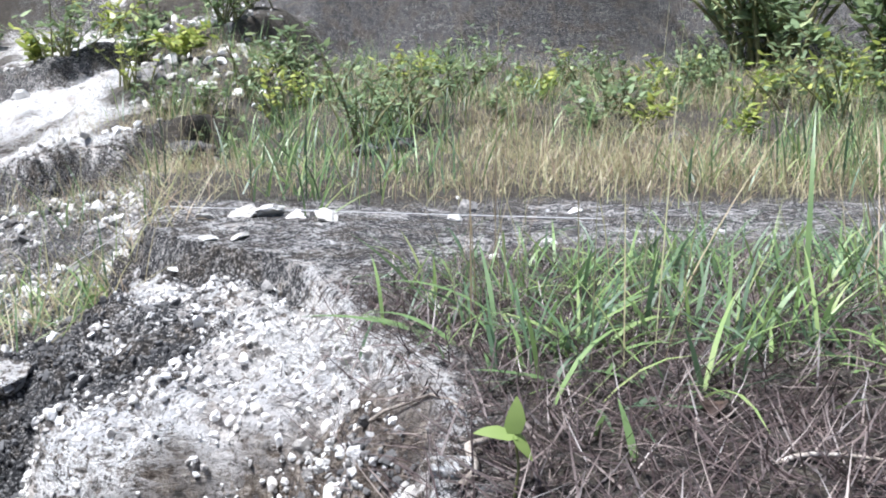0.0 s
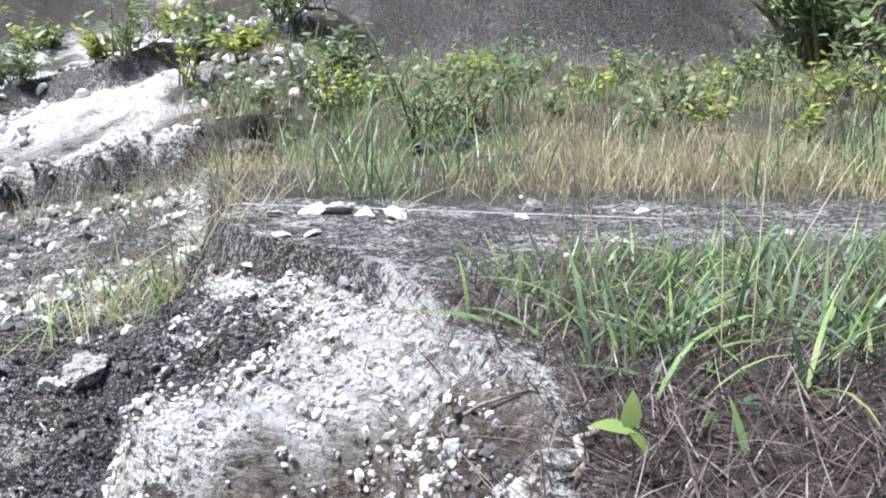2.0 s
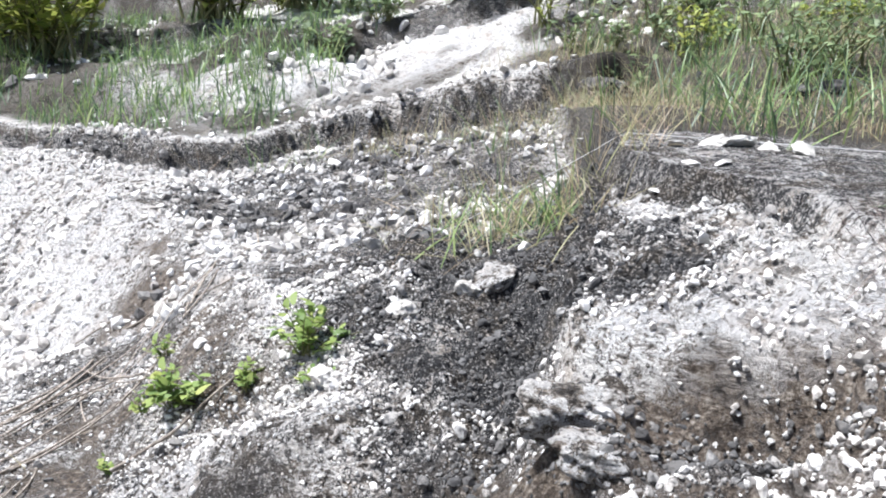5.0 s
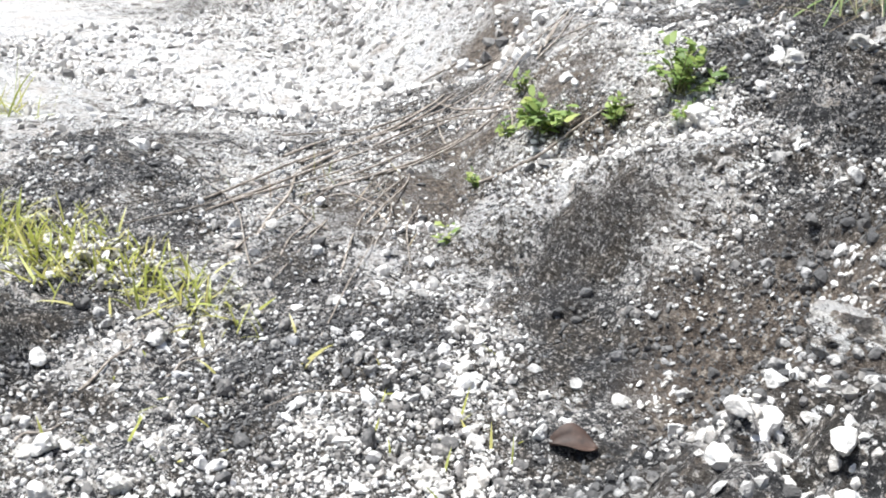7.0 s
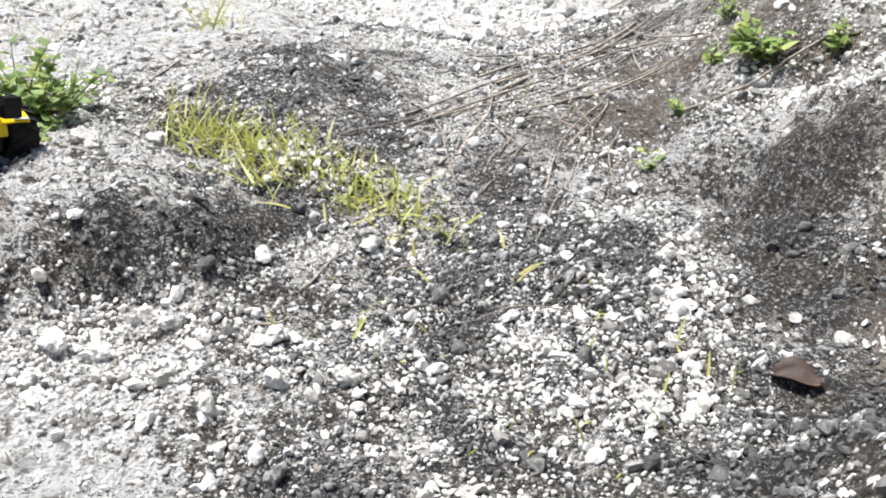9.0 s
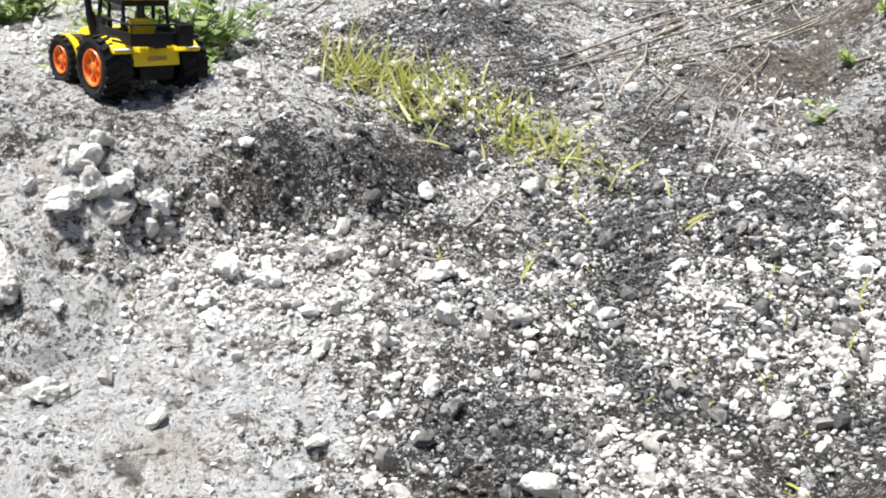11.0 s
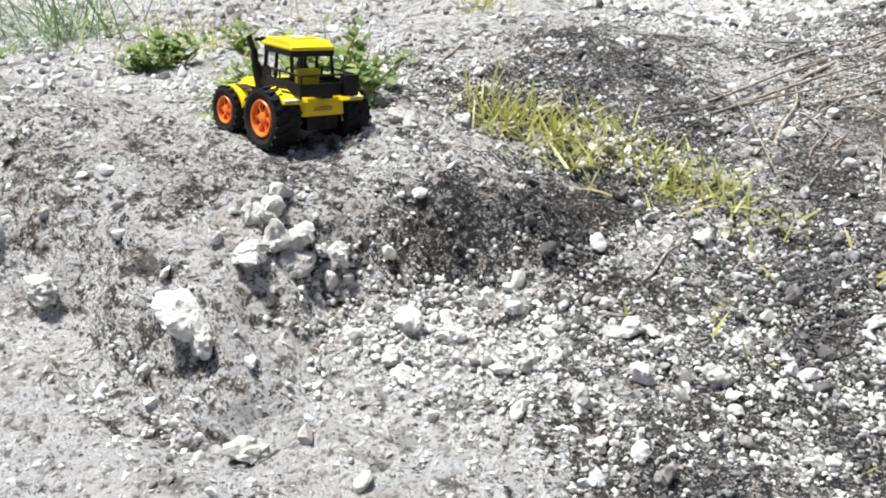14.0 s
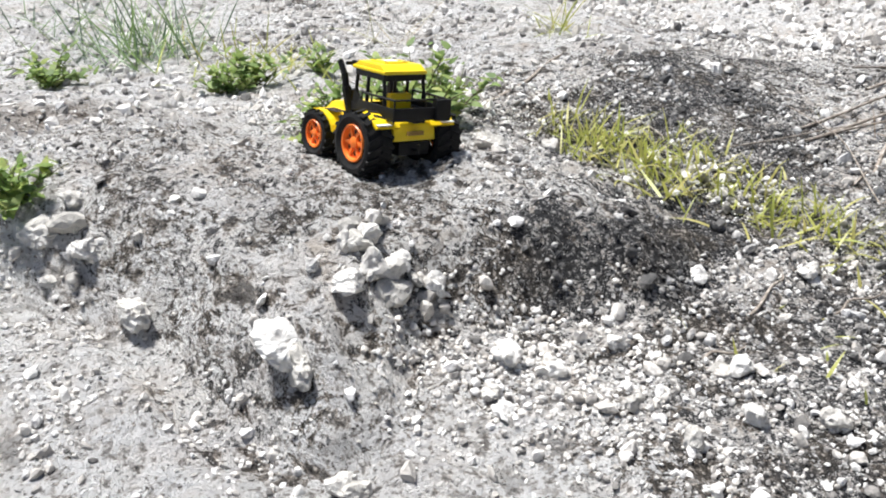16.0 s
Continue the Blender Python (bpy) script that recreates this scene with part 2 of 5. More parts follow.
    soil = np.clip(step01(0.0, 0.1, db) * step01(0.45, 0.3, db) * step01(0.1, 0.6, n1) * step01(0.4, 0.6, de) + 0.9 * under * step01(-0.2, 0.3, n1 + 0.5 * n2) * step01(0.5, 0.35, dw) + 1.1 * step01(-0.01, 0.02, dw) * step01(0.2, 0.1, dw) * step01(1.16, 1.08, y) * step01(0.6, 0.8, y) * step01(-0.45, -0.3, x) + 0.9 * np.maximum(thicket, tangle) * step01(-0.3, 0.3, n2) + 0.8 * np.exp(-(((x + 2.45) / 0.3) ** 2 + ((y + 0.42) / 0.22) ** 2)) * step01(-0.4, 0.3, n2), 0, 1)
    litter = on_top * step01(0.02, -0.1, de) * step01(1.45, 1.15, y + 0.3 * n2 - 0.5 * x)
    grassland = step01(-0.3, 0.25, -de) * step01(2.3, 2.6, y) + step01(-7, -10, x) + step01(0.1, 0.3, dl) * (1 - pale) * (y > 2.6)
    grassland = np.clip(grassland, 0, 1) * (1 - cliff)
    # gravel bed painted dark, standing in for shade in the gaps between stones
    bed = step01(0.35, 0.5, de) * step01(-0.1, 0.05, db) * step01(2.4, 1.8, y) * step01(-2.6, -2.2, x) * (1 - 0.8 * pale)
    dark = np.maximum(dark, bed * (0.66 + 0.16 * step01(0.35, 0.55, y) * step01(1.05, 0.85, y) - 0.12 * step01(0.9, 1.1, y) + 0.4 * n2))
    return np.clip(dark, 0, 1.15), np.clip(soil, 0, 1), np.clip(np.maximum(litter, grassland), 0, 1)


def height(x, y, fine=True):
    x, y = np.asarray(x, float), np.asarray(y, float)
    z, de, db, dl, ds, dw = shape_of(x, y)
    if fine:
        near = np.exp(-np.hypot(x + 1, y - 0.7) / 4)
        slope = step01(0.01, 0.05, de) * step01(0.75, 0.5, de)
        crag = np.abs(fbm(x, y, 0.10, 4, 31))
        z = z + near * (0.012 + 0.06 * slope) * (0.35 - crag) + near * (0.008 + 0.008 * slope) * fbm(x, y, 0.045, 3, 33)
        z = z + near * 0.018 * fbm(x, y, 0.16, 3, 35) * step01(-0.02, 0.06, de)
        u, v = x + 0.02 * fbm(x, y, 0.06, 2, 36), y + 0.02 * fbm(x, y, 0.06, 2, 37)
        z = z + near * (0.003 + 0.02 * slope) * nodules(u, v, 0.06, 3) + near * (0.003 + 0.012 * slope) * nodules(u, v, 0.031, 4)
        knob = np.exp(-(((x + 1.13) / 0.26) ** 2 + ((y - 1.14) / 0.12) ** 2))
        z = z + knob * (0.07 * (0.3 - np.abs(fbm(x, y, 0.09, 4, 53))) + 0.01 * nodules(u, v, 0.04, 10))
        shelf = step01(0.0, 0.08, ds) * step01(0.7, 0.4, ds) * step01(0.8, 0.5, y)
        z = z + shelf * (0.03 * (0.3 - np.abs(fbm(x, y, 0.09, 4, 51))) + 0.006 * nodules(u, v, 0.04, 9))
        away = np.maximum(step01(1.7, 2.2, y), step01(-2.3, -2.7, x)) * step01(0.12, 0.35, de)
        z = z + away * near * (0.02 * nodules(u, v, 0.13, 8) + 0.05 * (0.3 - np.abs(fbm(x, y, 0.3, 3, 50))))
        strata = np.abs(((z * 9 + 0.8 * fbm(x, y, 0.3, 2, 38)) % 1) - 0.5)
        z = z + near * 0.022 * slope * (strata - 0.25)
        far = step01(0.2, 1.2, dl) * (y > 2.6)
        z = z + far * (0.10 * (0.35 - np.abs(fbm(x, y, 0.5, 4, 39))) + 0.05 * nodules(x, y, 0.35, 6))
    return z


def at(x, y):
    return float(height(np.array([x]), np.array([y]))[0])


# ---- materials ----
def material(name, rough=0.8, metal=0.0):
    m = bpy.data.materials.new(name)
    m.use_nodes = True
    nt = m.node_tree
    b = nt.nodes["Principled BSDF"]
    b.inputs["Roughness"].default_value = rough
    b.inputs["Metallic"].default_value = metal
    return m, nt, b


def node(nt, kind, **values):
    n = nt.nodes.new(kind)
    for key, value in values.items():
        n.inputs[key.replace("_", " ")].default_value = value
    return n


def tex(nt, scale, detail=4, rough=0.6, kind="ShaderNodeTexNoise", coord="Object"):
    c = nt.nodes.new("ShaderNodeTexCoord")
    n = nt.nodes.new(kind)
    n.inputs["Scale"].default_value = scale
    if kind == "ShaderNodeTexNoise":
        n.inputs["Detail"].default_value, n.inputs["Roughness"].default_value = detail, rough
    nt.links.new(c.outputs[coord], n.inputs["Vector"])
    return n


def ramp(nt, source, stops):
    r = nt.nodes.new("ShaderNodeValToRGB")
    while len(r.color_ramp.elements) < len(stops):
        r.color_ramp.elements.new(0.5)
    for e, (p, c) in zip(r.color_ramp.elements, stops):
        e.position, e.color = p, (*c, 1) if len(c) == 3 else c
    nt.links.new(source, r.inputs[0])
    return r.outputs[0]


def blend(nt, f, a, b, how='MIX'):
    n = nt.nodes.new("ShaderNodeMix")
    n.data_type, n.blend_type = 'RGBA', how
    for v, s in ((f, n.inputs[0]), (a, n.inputs[6]), (b, n.inputs[7])):
        if isinstance(v, (int, float)):
            s.default_value = v
        elif isinstance(v, tuple):
            s.default_value = (*v, 1)
        else:
            nt.links.new(v, s)
    return n.outputs[2]


def calc(nt, how, a, b=0.0):
    n = nt.nodes.new("ShaderNodeMath")
    n.operation = how
    n.use_clamp = how in ('MULTIPLY_ADD',)
    for v, s in ((a, n.inputs[0]), (b, n.inputs[1])):
        if isinstance(v, (int, float)):
            s.default_value = v
        else:
            nt.links.new(v, s)
    return n.outputs[0]


def bump(nt, b, h, strength, distance):
    n = nt.nodes.new("ShaderNodeBump")
    n.inputs["Strength"].default_value, n.inputs["Distance"].default_value = strength, distance
    nt.links.new(h, n.inputs["Height"])
    nt.links.new(n.outputs[0], b.inputs["Normal"])


def attr(nt, name):
    n = nt.nodes.new("ShaderNodeAttribute")
    n.attribute_name = name
    return n.outputs["Fac"]


GROUND, nt, b = material("limestone_ground", 0.95)
grain, mid, fine, speck = tex(nt, 60, 7, 0.72), tex(nt, 9, 5, 0.65), tex(nt, 260, 3, 0.7), tex(nt, 140, 5, 0.75)
wide = tex(nt, 3.1, 4, 0.6)
pits = tex(nt, 30, 6, 0.78)
pits.inputs["Distortion"].default_value = 0.5
flat_beds = nt.nodes.new("ShaderNodeMapping")
flat_beds.inputs["Scale"].default_value = (1.0, 1.0, 2.4)
nt.links.new(pits.inputs["Vector"].links[0].from_socket, flat_beds.inputs["Vector"])
nt.links.new(flat_beds.outputs[0], pits.inputs["Vector"])
white = ramp(nt, mid.outputs[0], [(0.28, (0.56, 0.49, 0.42)), (0.40, (0.76, 0.725, 0.69)), (0.55, (0.86, 0.85, 0.835)), (0.8, (0.78, 0.765, 0.76))])
white = blend(nt, ramp(nt, wide.outputs[0], [(0.50, (0, 0, 0)), (0.68, (0.4, 0.4, 0.4))]), white, (0.58, 0.57, 0.585))
# recesses of grain, hollows and pits: crevice shade multiplied into the white
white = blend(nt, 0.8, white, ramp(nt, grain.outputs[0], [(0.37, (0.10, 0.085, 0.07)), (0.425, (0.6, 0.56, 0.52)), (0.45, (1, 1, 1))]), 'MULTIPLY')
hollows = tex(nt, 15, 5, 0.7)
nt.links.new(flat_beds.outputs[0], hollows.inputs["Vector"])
pit_shade = ramp(nt, attr(nt, "dark"), [(0.04, (0.15, 0.15, 0.15)), (0.3, (0.92, 0.92, 0.92))])
white = blend(nt, pit_shade, white, ramp(nt, hollows.outputs[0], [(0.385, (0.06, 0.05, 0.042)), (0.43, (0.42, 0.365, 0.31)), (0.45, (1, 1, 1))]), 'MULTIPLY')
white = blend(nt, pit_shade, white, ramp(nt, pits.outputs[0], [(0.37, (0.05, 0.042, 0.036)), (0.415, (0.36, 0.31, 0.265)), (0.435, (1, 1, 1))]), 'MULTIPLY')
# one dark colour for the real crust and the painted shade
crust_and_shade = ramp(nt, speck.outputs[0], [(0.38, (0.008, 0.008, 0.009)), (0.5, (0.028, 0.028, 0.031)), (0.56, (0.08, 0.079, 0.08)), (0.60, (0.5, 0.48, 0.46))])
crust_and_shade = blend(nt, ramp(nt, mid.outputs[0], [(0.47, (0, 0, 0)), (0.6, (0.8, 0.8, 0.8))]), crust_and_shade, ramp(nt, speck.outputs[0], [(0.38, (0.014, 0.011, 0.008)), (0.5, (0.06, 0.049, 0.037)), (0.56, (0.15, 0.125, 0.10)), (0.61, (0.55, 0.49, 0.43))]))
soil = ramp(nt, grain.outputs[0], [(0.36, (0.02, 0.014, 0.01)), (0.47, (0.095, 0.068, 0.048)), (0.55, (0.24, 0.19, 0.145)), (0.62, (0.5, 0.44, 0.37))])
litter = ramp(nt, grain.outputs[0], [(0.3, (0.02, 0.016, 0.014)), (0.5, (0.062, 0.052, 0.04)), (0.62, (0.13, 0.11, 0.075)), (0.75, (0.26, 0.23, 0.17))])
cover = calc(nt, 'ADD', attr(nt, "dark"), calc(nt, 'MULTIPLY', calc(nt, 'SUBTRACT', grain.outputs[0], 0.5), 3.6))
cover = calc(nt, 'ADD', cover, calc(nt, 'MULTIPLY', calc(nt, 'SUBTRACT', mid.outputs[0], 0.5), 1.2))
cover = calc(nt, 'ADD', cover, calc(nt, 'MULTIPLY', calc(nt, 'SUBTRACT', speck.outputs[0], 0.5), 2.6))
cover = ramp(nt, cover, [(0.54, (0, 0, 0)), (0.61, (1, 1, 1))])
colour = blend(nt, cover, white, crust_and_shade)
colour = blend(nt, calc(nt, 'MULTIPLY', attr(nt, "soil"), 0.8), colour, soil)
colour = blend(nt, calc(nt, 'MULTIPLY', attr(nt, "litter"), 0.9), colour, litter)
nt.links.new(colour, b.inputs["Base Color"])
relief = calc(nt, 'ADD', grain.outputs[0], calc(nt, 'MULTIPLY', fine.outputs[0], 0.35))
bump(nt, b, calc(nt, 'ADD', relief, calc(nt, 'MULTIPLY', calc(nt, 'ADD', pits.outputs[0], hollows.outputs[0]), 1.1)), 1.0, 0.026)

STONE, nt, b = material("limestone_chips", 0.95)
geo = nt.nodes.new("ShaderNodeNewGeometry")
grain = tex(nt, 90, 5, 0.7)
tone = ramp(nt, geo.outputs["Random Per Island"], [(0.0, (0.16, 0.155, 0.15)), (0.12, (0.42, 0.40, 0.38)), (0.35, (0.68, 0.645, 0.60)), (0.7, (0.79, 0.775, 0.75)), (1.0, (0.87, 0.86, 0.85))])
tone = blend(nt, 0.6, tone, ramp(nt, grain.outputs[0], [(0.3, (0.35, 0.33, 0.31)), (0.5, (0.9, 0.89, 0.87)), (0.7, (1, 1, 1))]), 'MULTIPLY')
# chips follow the dark mask, so its painted shade tints them as well
lichen_and_shade = calc(nt, 'ADD', calc(nt, 'MULTIPLY', attr(nt, "dark"), 1.3), calc(nt, 'MULTIPLY', calc(nt, 'SUBTRACT', geo.outputs["Random Per Island"], 0.5), -0.7))
lichen_and_shade = calc(nt, 'ADD', lichen_and_shade, calc(nt, 'MULTIPLY', calc(nt, 'SUBTRACT', grain.outputs[0], 0.5), 1.6))
tone = blend(nt, ramp(nt, lichen_and_shade, [(0.25, (0, 0, 0)), (0.85, (0.9, 0.9, 0.9))]), tone, (0.05, 0.05, 0.052))
nt.links.new(tone, b.inputs["Base Color"])
bump(nt, b, grain.outputs[0], 0.7, 0.006)


def plain(name, stops, scale, rough, relief=0.0, dist=0.002, by_island=False, metal=0.0, sheen=0.0):
    m, nt, b = material(name, rough, metal)
    n = tex(nt, scale, 4, 0.6)
    src = n.outputs[0]
    if by_island:
        g = nt.nodes.new("ShaderNodeNewGeometry")
        src = calc(nt, 'ADD', calc(nt, 'MULTIPLY', g.outputs["Random Per Island"], 0.75), calc(nt, 'MULTIPLY', n.outputs[0], 0.3))
    nt.links.new(ramp(nt, src, stops), b.inputs["Base Color"])
    if relief:
        bump(nt, b, n.outputs[0], relief, dist)
    return m


def leafy(name, stops, scale=30, rough=0.45, through_light=0.35):
    """Leaves and blades: part of the light passes through them."""
    m = plain(name, stops, scale, rough, by_island=True)
    nt = m.node_tree
    b, out = nt.nodes["Principled BSDF"], nt.nodes["Material Output"]
    col = b.inputs["Base Color"].links[0].from_socket
    t = nt.nodes.new("ShaderNodeBsdfTranslucent")
    nt.links.new(col, t.inputs[0])
    mix = nt.nodes.new("ShaderNodeMixShader")
    mix.inputs[0].default_value = through_light
    nt.links.new(b.outputs[0], mix.inputs[1])
    nt.links.new(t.outputs[0], mix.inputs[2])
    nt.links.new(mix.outputs[0], out.inputs[0])
    return m


GREEN = leafy("green_blades", [(0.0, (0.045, 0.08, 0.04)), (0.3, (0.11, 0.175, 0.10)), (0.55, (0.16, 0.25, 0.10)), (0.8, (0.25, 0.36, 0.12)), (1.0, (0.44, 0.44, 0.22))])
DRY = leafy("dry_blades", [(0.0, (0.24, 0.16, 0.12)), (0.3, (0.40, 0.31, 0.21)), (0.6, (0.47, 0.43, 0.25)), (0.8, (0.36, 0.38, 0.18)), (1.0, (0.62, 0.54, 0.40))])
STRAW = leafy("dead_straw", [(0.0, (0.016, 0.011, 0.01)), (0.35, (0.052, 0.036, 0.034)), (0.7, (0.115, 0.084, 0.078)), (1.0, (0.38, 0.32, 0.28))], through_light=0.15)
YELLOWISH = leafy("yellow_green_blades", [(0.0, (0.25, 0.30, 0.06)), (0.5, (0.42, 0.44, 0.10)), (1.0, (0.55, 0.48, 0.20))])
BUSH = leafy("bush_leaves", [(0.0, (0.08, 0.12, 0.07)), (0.5, (0.19, 0.26, 0.13)), (0.85, (0.32, 0.40, 0.2)), (1.0, (0.55, 0.57, 0.3))])
LIME = leafy("lime_leaves", [(0.0, (0.12, 0.18, 0.04)), (0.5, (0.30, 0.36, 0.08)), (1.0, (0.55, 0.55, 0.16))])
FRESH = leafy("fresh_leaves", [(0.0, (0.09, 0.16, 0.05)), (0.45, (0.22, 0.32, 0.09)), (0.8, (0.36, 0.44, 0.13)), (1.0, (0.58, 0.58, 0.2))], rough=0.6, through_light=0.45)
TWIG = plain("grey_twig", [(0.3, (0.13, 0.105, 0.085)), (0.52, (0.29, 0.25, 0.21)), (0.7, (0.52, 0.47, 0.42))], 80, 0.9, 0.5)
YELLOW = plain("yellow_plastic", [(0.3, (0.86, 0.60, 0.008)), (0.7, (0.92, 0.68, 0.012))], 20, 0.32)
BLACK = plain("black_plastic", [(0.3, (0.006, 0.006, 0.0065)), (0.7, (0.012, 0.012, 0.0125))], 60, 0.5)
TYRE = plain("black_rubber", [(0.3, (0.008, 0.008, 0.008)), (0.62, (0.016, 0.0155, 0.015)), (0.8, (0.06, 0.055, 0.05))], 70, 0.65, 0.3)
for _m in (BLACK, TYRE):
    _m.node_tree.nodes['Principled BSDF'].inputs['Specular IOR Level'].default_value = 0.25
ORANGE = plain("orange_plastic", [(0.3, (0.93, 0.19, 0.02)), (0.7, (0.98, 0.24, 0.03))], 30, 0.4)


# ---- meshes ----
def mesh_np(name, verts, faces, mat, smooth=False, parent=None):
    """One object from arrays: verts (n, 3), faces (m, k)."""
    me = bpy.data.meshes.new(name)
    verts, faces = np.asarray(verts, np.float32), np.asarray(faces, np.int32)
    me.vertices.add(len(verts))
    me.vertices.foreach_set("co", verts.ravel())
    k = faces.shape[1]
    me.loops.add(faces.size)
    me.loops.foreach_set("vertex_index", faces.ravel())
    me.polygons.add(len(faces))
    me.polygons.foreach_set("loop_start", np.arange(0, faces.size, k, dtype=np.int32))
    me.polygons.foreach_set("use_smooth", np.full(len(faces), smooth))
    me.update(calc_edges=True)
    me.validate()
    me.materials.append(mat)
    ob = new(name, me)
    if parent:
        ob.parent = parent
    return ob


def steps(lo, hi, fine, low_far, high_far):
    core = np.arange(lo, hi, fine)

    def outward(slow):
        out, s, d = [], fine, 0.0
        while d < 600:
            if slow and d < 9:
                s = min(s * 1.025, 0.05)
            else:
                s = s * 1.16
            d += s
            out.append(d)
        return np.array(out)
    return np.concatenate([lo - outward(low_far)[::-1], core, core[-1] + outward(high_far)])


gx, gy = steps(-2.4, 0.3, 0.0078, True, False), steps(-0.55, 2.1, 0.0078, False, True)
X, Y = np.meshgrid(gx, gy)
Z = height(X, Y)
idx = np.arange(X.size).reshape(X.shape)
quads = np.stack([idx[:-1, :-1], idx[:-1, 1:], idx[1:, 1:], idx[1:, :-1]], -1).reshape(-1, 4)
ground = mesh_np("ground", np.stack([X, Y, Z], -1).reshape(-1, 3), quads, GROUND, True)
tagged(ground, "pale crumbling limestone quarry ground, dark-crusted, with painted shade", "ground", kind="structure")
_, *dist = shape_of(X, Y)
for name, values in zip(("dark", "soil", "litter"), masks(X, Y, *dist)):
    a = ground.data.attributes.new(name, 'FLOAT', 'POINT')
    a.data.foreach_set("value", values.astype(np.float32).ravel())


def normals_at(x, y, e=0.012):
    dx = (height(x + e, y, False) - height(x - e, y, False)) / (2 * e)
    dy = (height(x, y + e, False) - height(x, y - e, False)) / (2 * e)
    n = np.stack([-dx, -dy, np.ones_like(dx)], -1)
    return n / np.linalg.norm(n, axis=1, keepdims=True)


def ico(level):
    bm = bmesh.new()
    bmesh.ops.create_icosphere(bm, subdivisions=level, radius=1)
    v = np.array([p.co[:] for p in bm.verts])
    f = np.array([[p.index for p in q.verts] for q in bm.faces])
    bm.free()
    return v, f


def chips(name, x, y, r, level, sink=0.25):
    """Many broken stones of radius r in one mesh."""
    base, f = ico(level)
    n = len(x)
    v = np.repeat(base[None], n, 0)
    cut = RNG.normal(size=(n, 9, 3))
    cut /= np.linalg.norm(cut, axis=2, keepdims=True)
    reach = np.einsum('nkc,vc->nkv', cut, base) / RNG.uniform(0.55, 0.95, (n, 9, 1))
    v = v / np.maximum(reach.max(1), 0.72)[..., None] * (1 + RNG.uniform(-0.07, 0.07, (n, len(base), 1)))
    v = v * RNG.uniform(0.65, 1.25, (n, 1, 3)) * np.array([1, 1, 0.8])
    q = RNG.normal(size=(n, 4))
    q /= np.linalg.norm(q, axis=1, keepdims=True)
    a, i, j, k = q.T
    rot = np.stack([1 - 2 * (j * j + k * k), 2 * (i * j - k * a), 2 * (i * k + j * a), 2 * (i * j + k * a), 1 - 2 * (i * i + k * k), 2 * (j * k - i * a),
                    2 * (i * k - j * a), 2 * (j * k + i * a), 1 - 2 * (i * i + j * j)], -1).reshape(n, 3, 3)
    v = np.einsum('nij,nvj->nvi', rot, v) * r[:, None, None]
    up = normals_at(x, y)
    z = height(x, y)
    v = v + np.stack([x, y, z], -1)[:, None] + up[:, None] * (r * (0.55 - sink))[:, None, None]
    faces = (f[None] + (np.arange(n) * len(base))[:, None, None]).reshape(-1, 3)
    ob = mesh_np(name, v.reshape(-1, 3), faces, STONE, False)
    _, *d = shape_of(x, y)
    a = ob.data.attributes.new("dark", 'FLOAT', 'POINT')
    a.data.foreach_set("value", np.repeat(1.35 * np.clip(masks(x, y, *d)[0] - 0.66, 0, 1) + 0.3 * np.clip(masks(x, y, *d)[0] - 0.36, 0, 1), len(base)).astype(np.float32))
    return ob


def blades(root, heading, length, width, lean, droop, segs=5, fold=0.0):
    """Tapered, bending ribbons: verts and faces."""
    n = len(root)
    t = np.linspace(0, 1, segs + 1)
    ang = lean[:, None] + droop[:, None] * t[None] ** 1.3
    ds = length[:, None] / segs
    hx = np.concatenate([np.zeros((n, 1)), np.cumsum(np.sin(ang[:, :-1]) * ds, 1)], 1)
    hz = np.concatenate([np.zeros((n, 1)), np.cumsum(np.cos(ang[:, :-1]) * ds, 1)], 1)
    d = np.stack([np.cos(heading), np.sin(heading)], -1)
    p = np.zeros((n, segs + 1, 3))
    p[..., :2] = root[:, None, :2] + d[:, None] * hx[..., None]
    p[..., 2] = root[:, None, 2] + hz
    prof = np.minimum(1, 0.55 + 1.6 * t) * (1 - t ** 2.2) + 0.04
    spin = RNG.uniform(-0.5, 0.5, n)
    w = np.stack([-np.sin(heading + spin), np.cos(heading + spin), RNG.uniform(-0.5, 0.5, n)], -1)
    off = 0.5 * width[:, None, None] * prof[None, :, None] * w[:, None]
    v = np.stack([p - off, p + off], 2).reshape(n, -1, 3)
    k = np.arange(segs) * 2
    f = np.stack([k, k + 1, k + 3, k + 2], -1)
    faces = (f[None] + (np.arange(n) * 2 * (segs + 1))[:, None, None]).reshape(-1, 4)
    return v.reshape(-1, 3), faces

# ---- loose stones ----
def scatter(n, x0, x1, y0, y1, keep):
    x, y = RNG.uniform(x0, x1, n), RNG.uniform(y0, y1, n)
    _, *d = shape_of(x, y)
    k = RNG.uniform(0, 1, n) < keep(x, y, d, *masks(x, y, *d))
    return x[k], y[k]


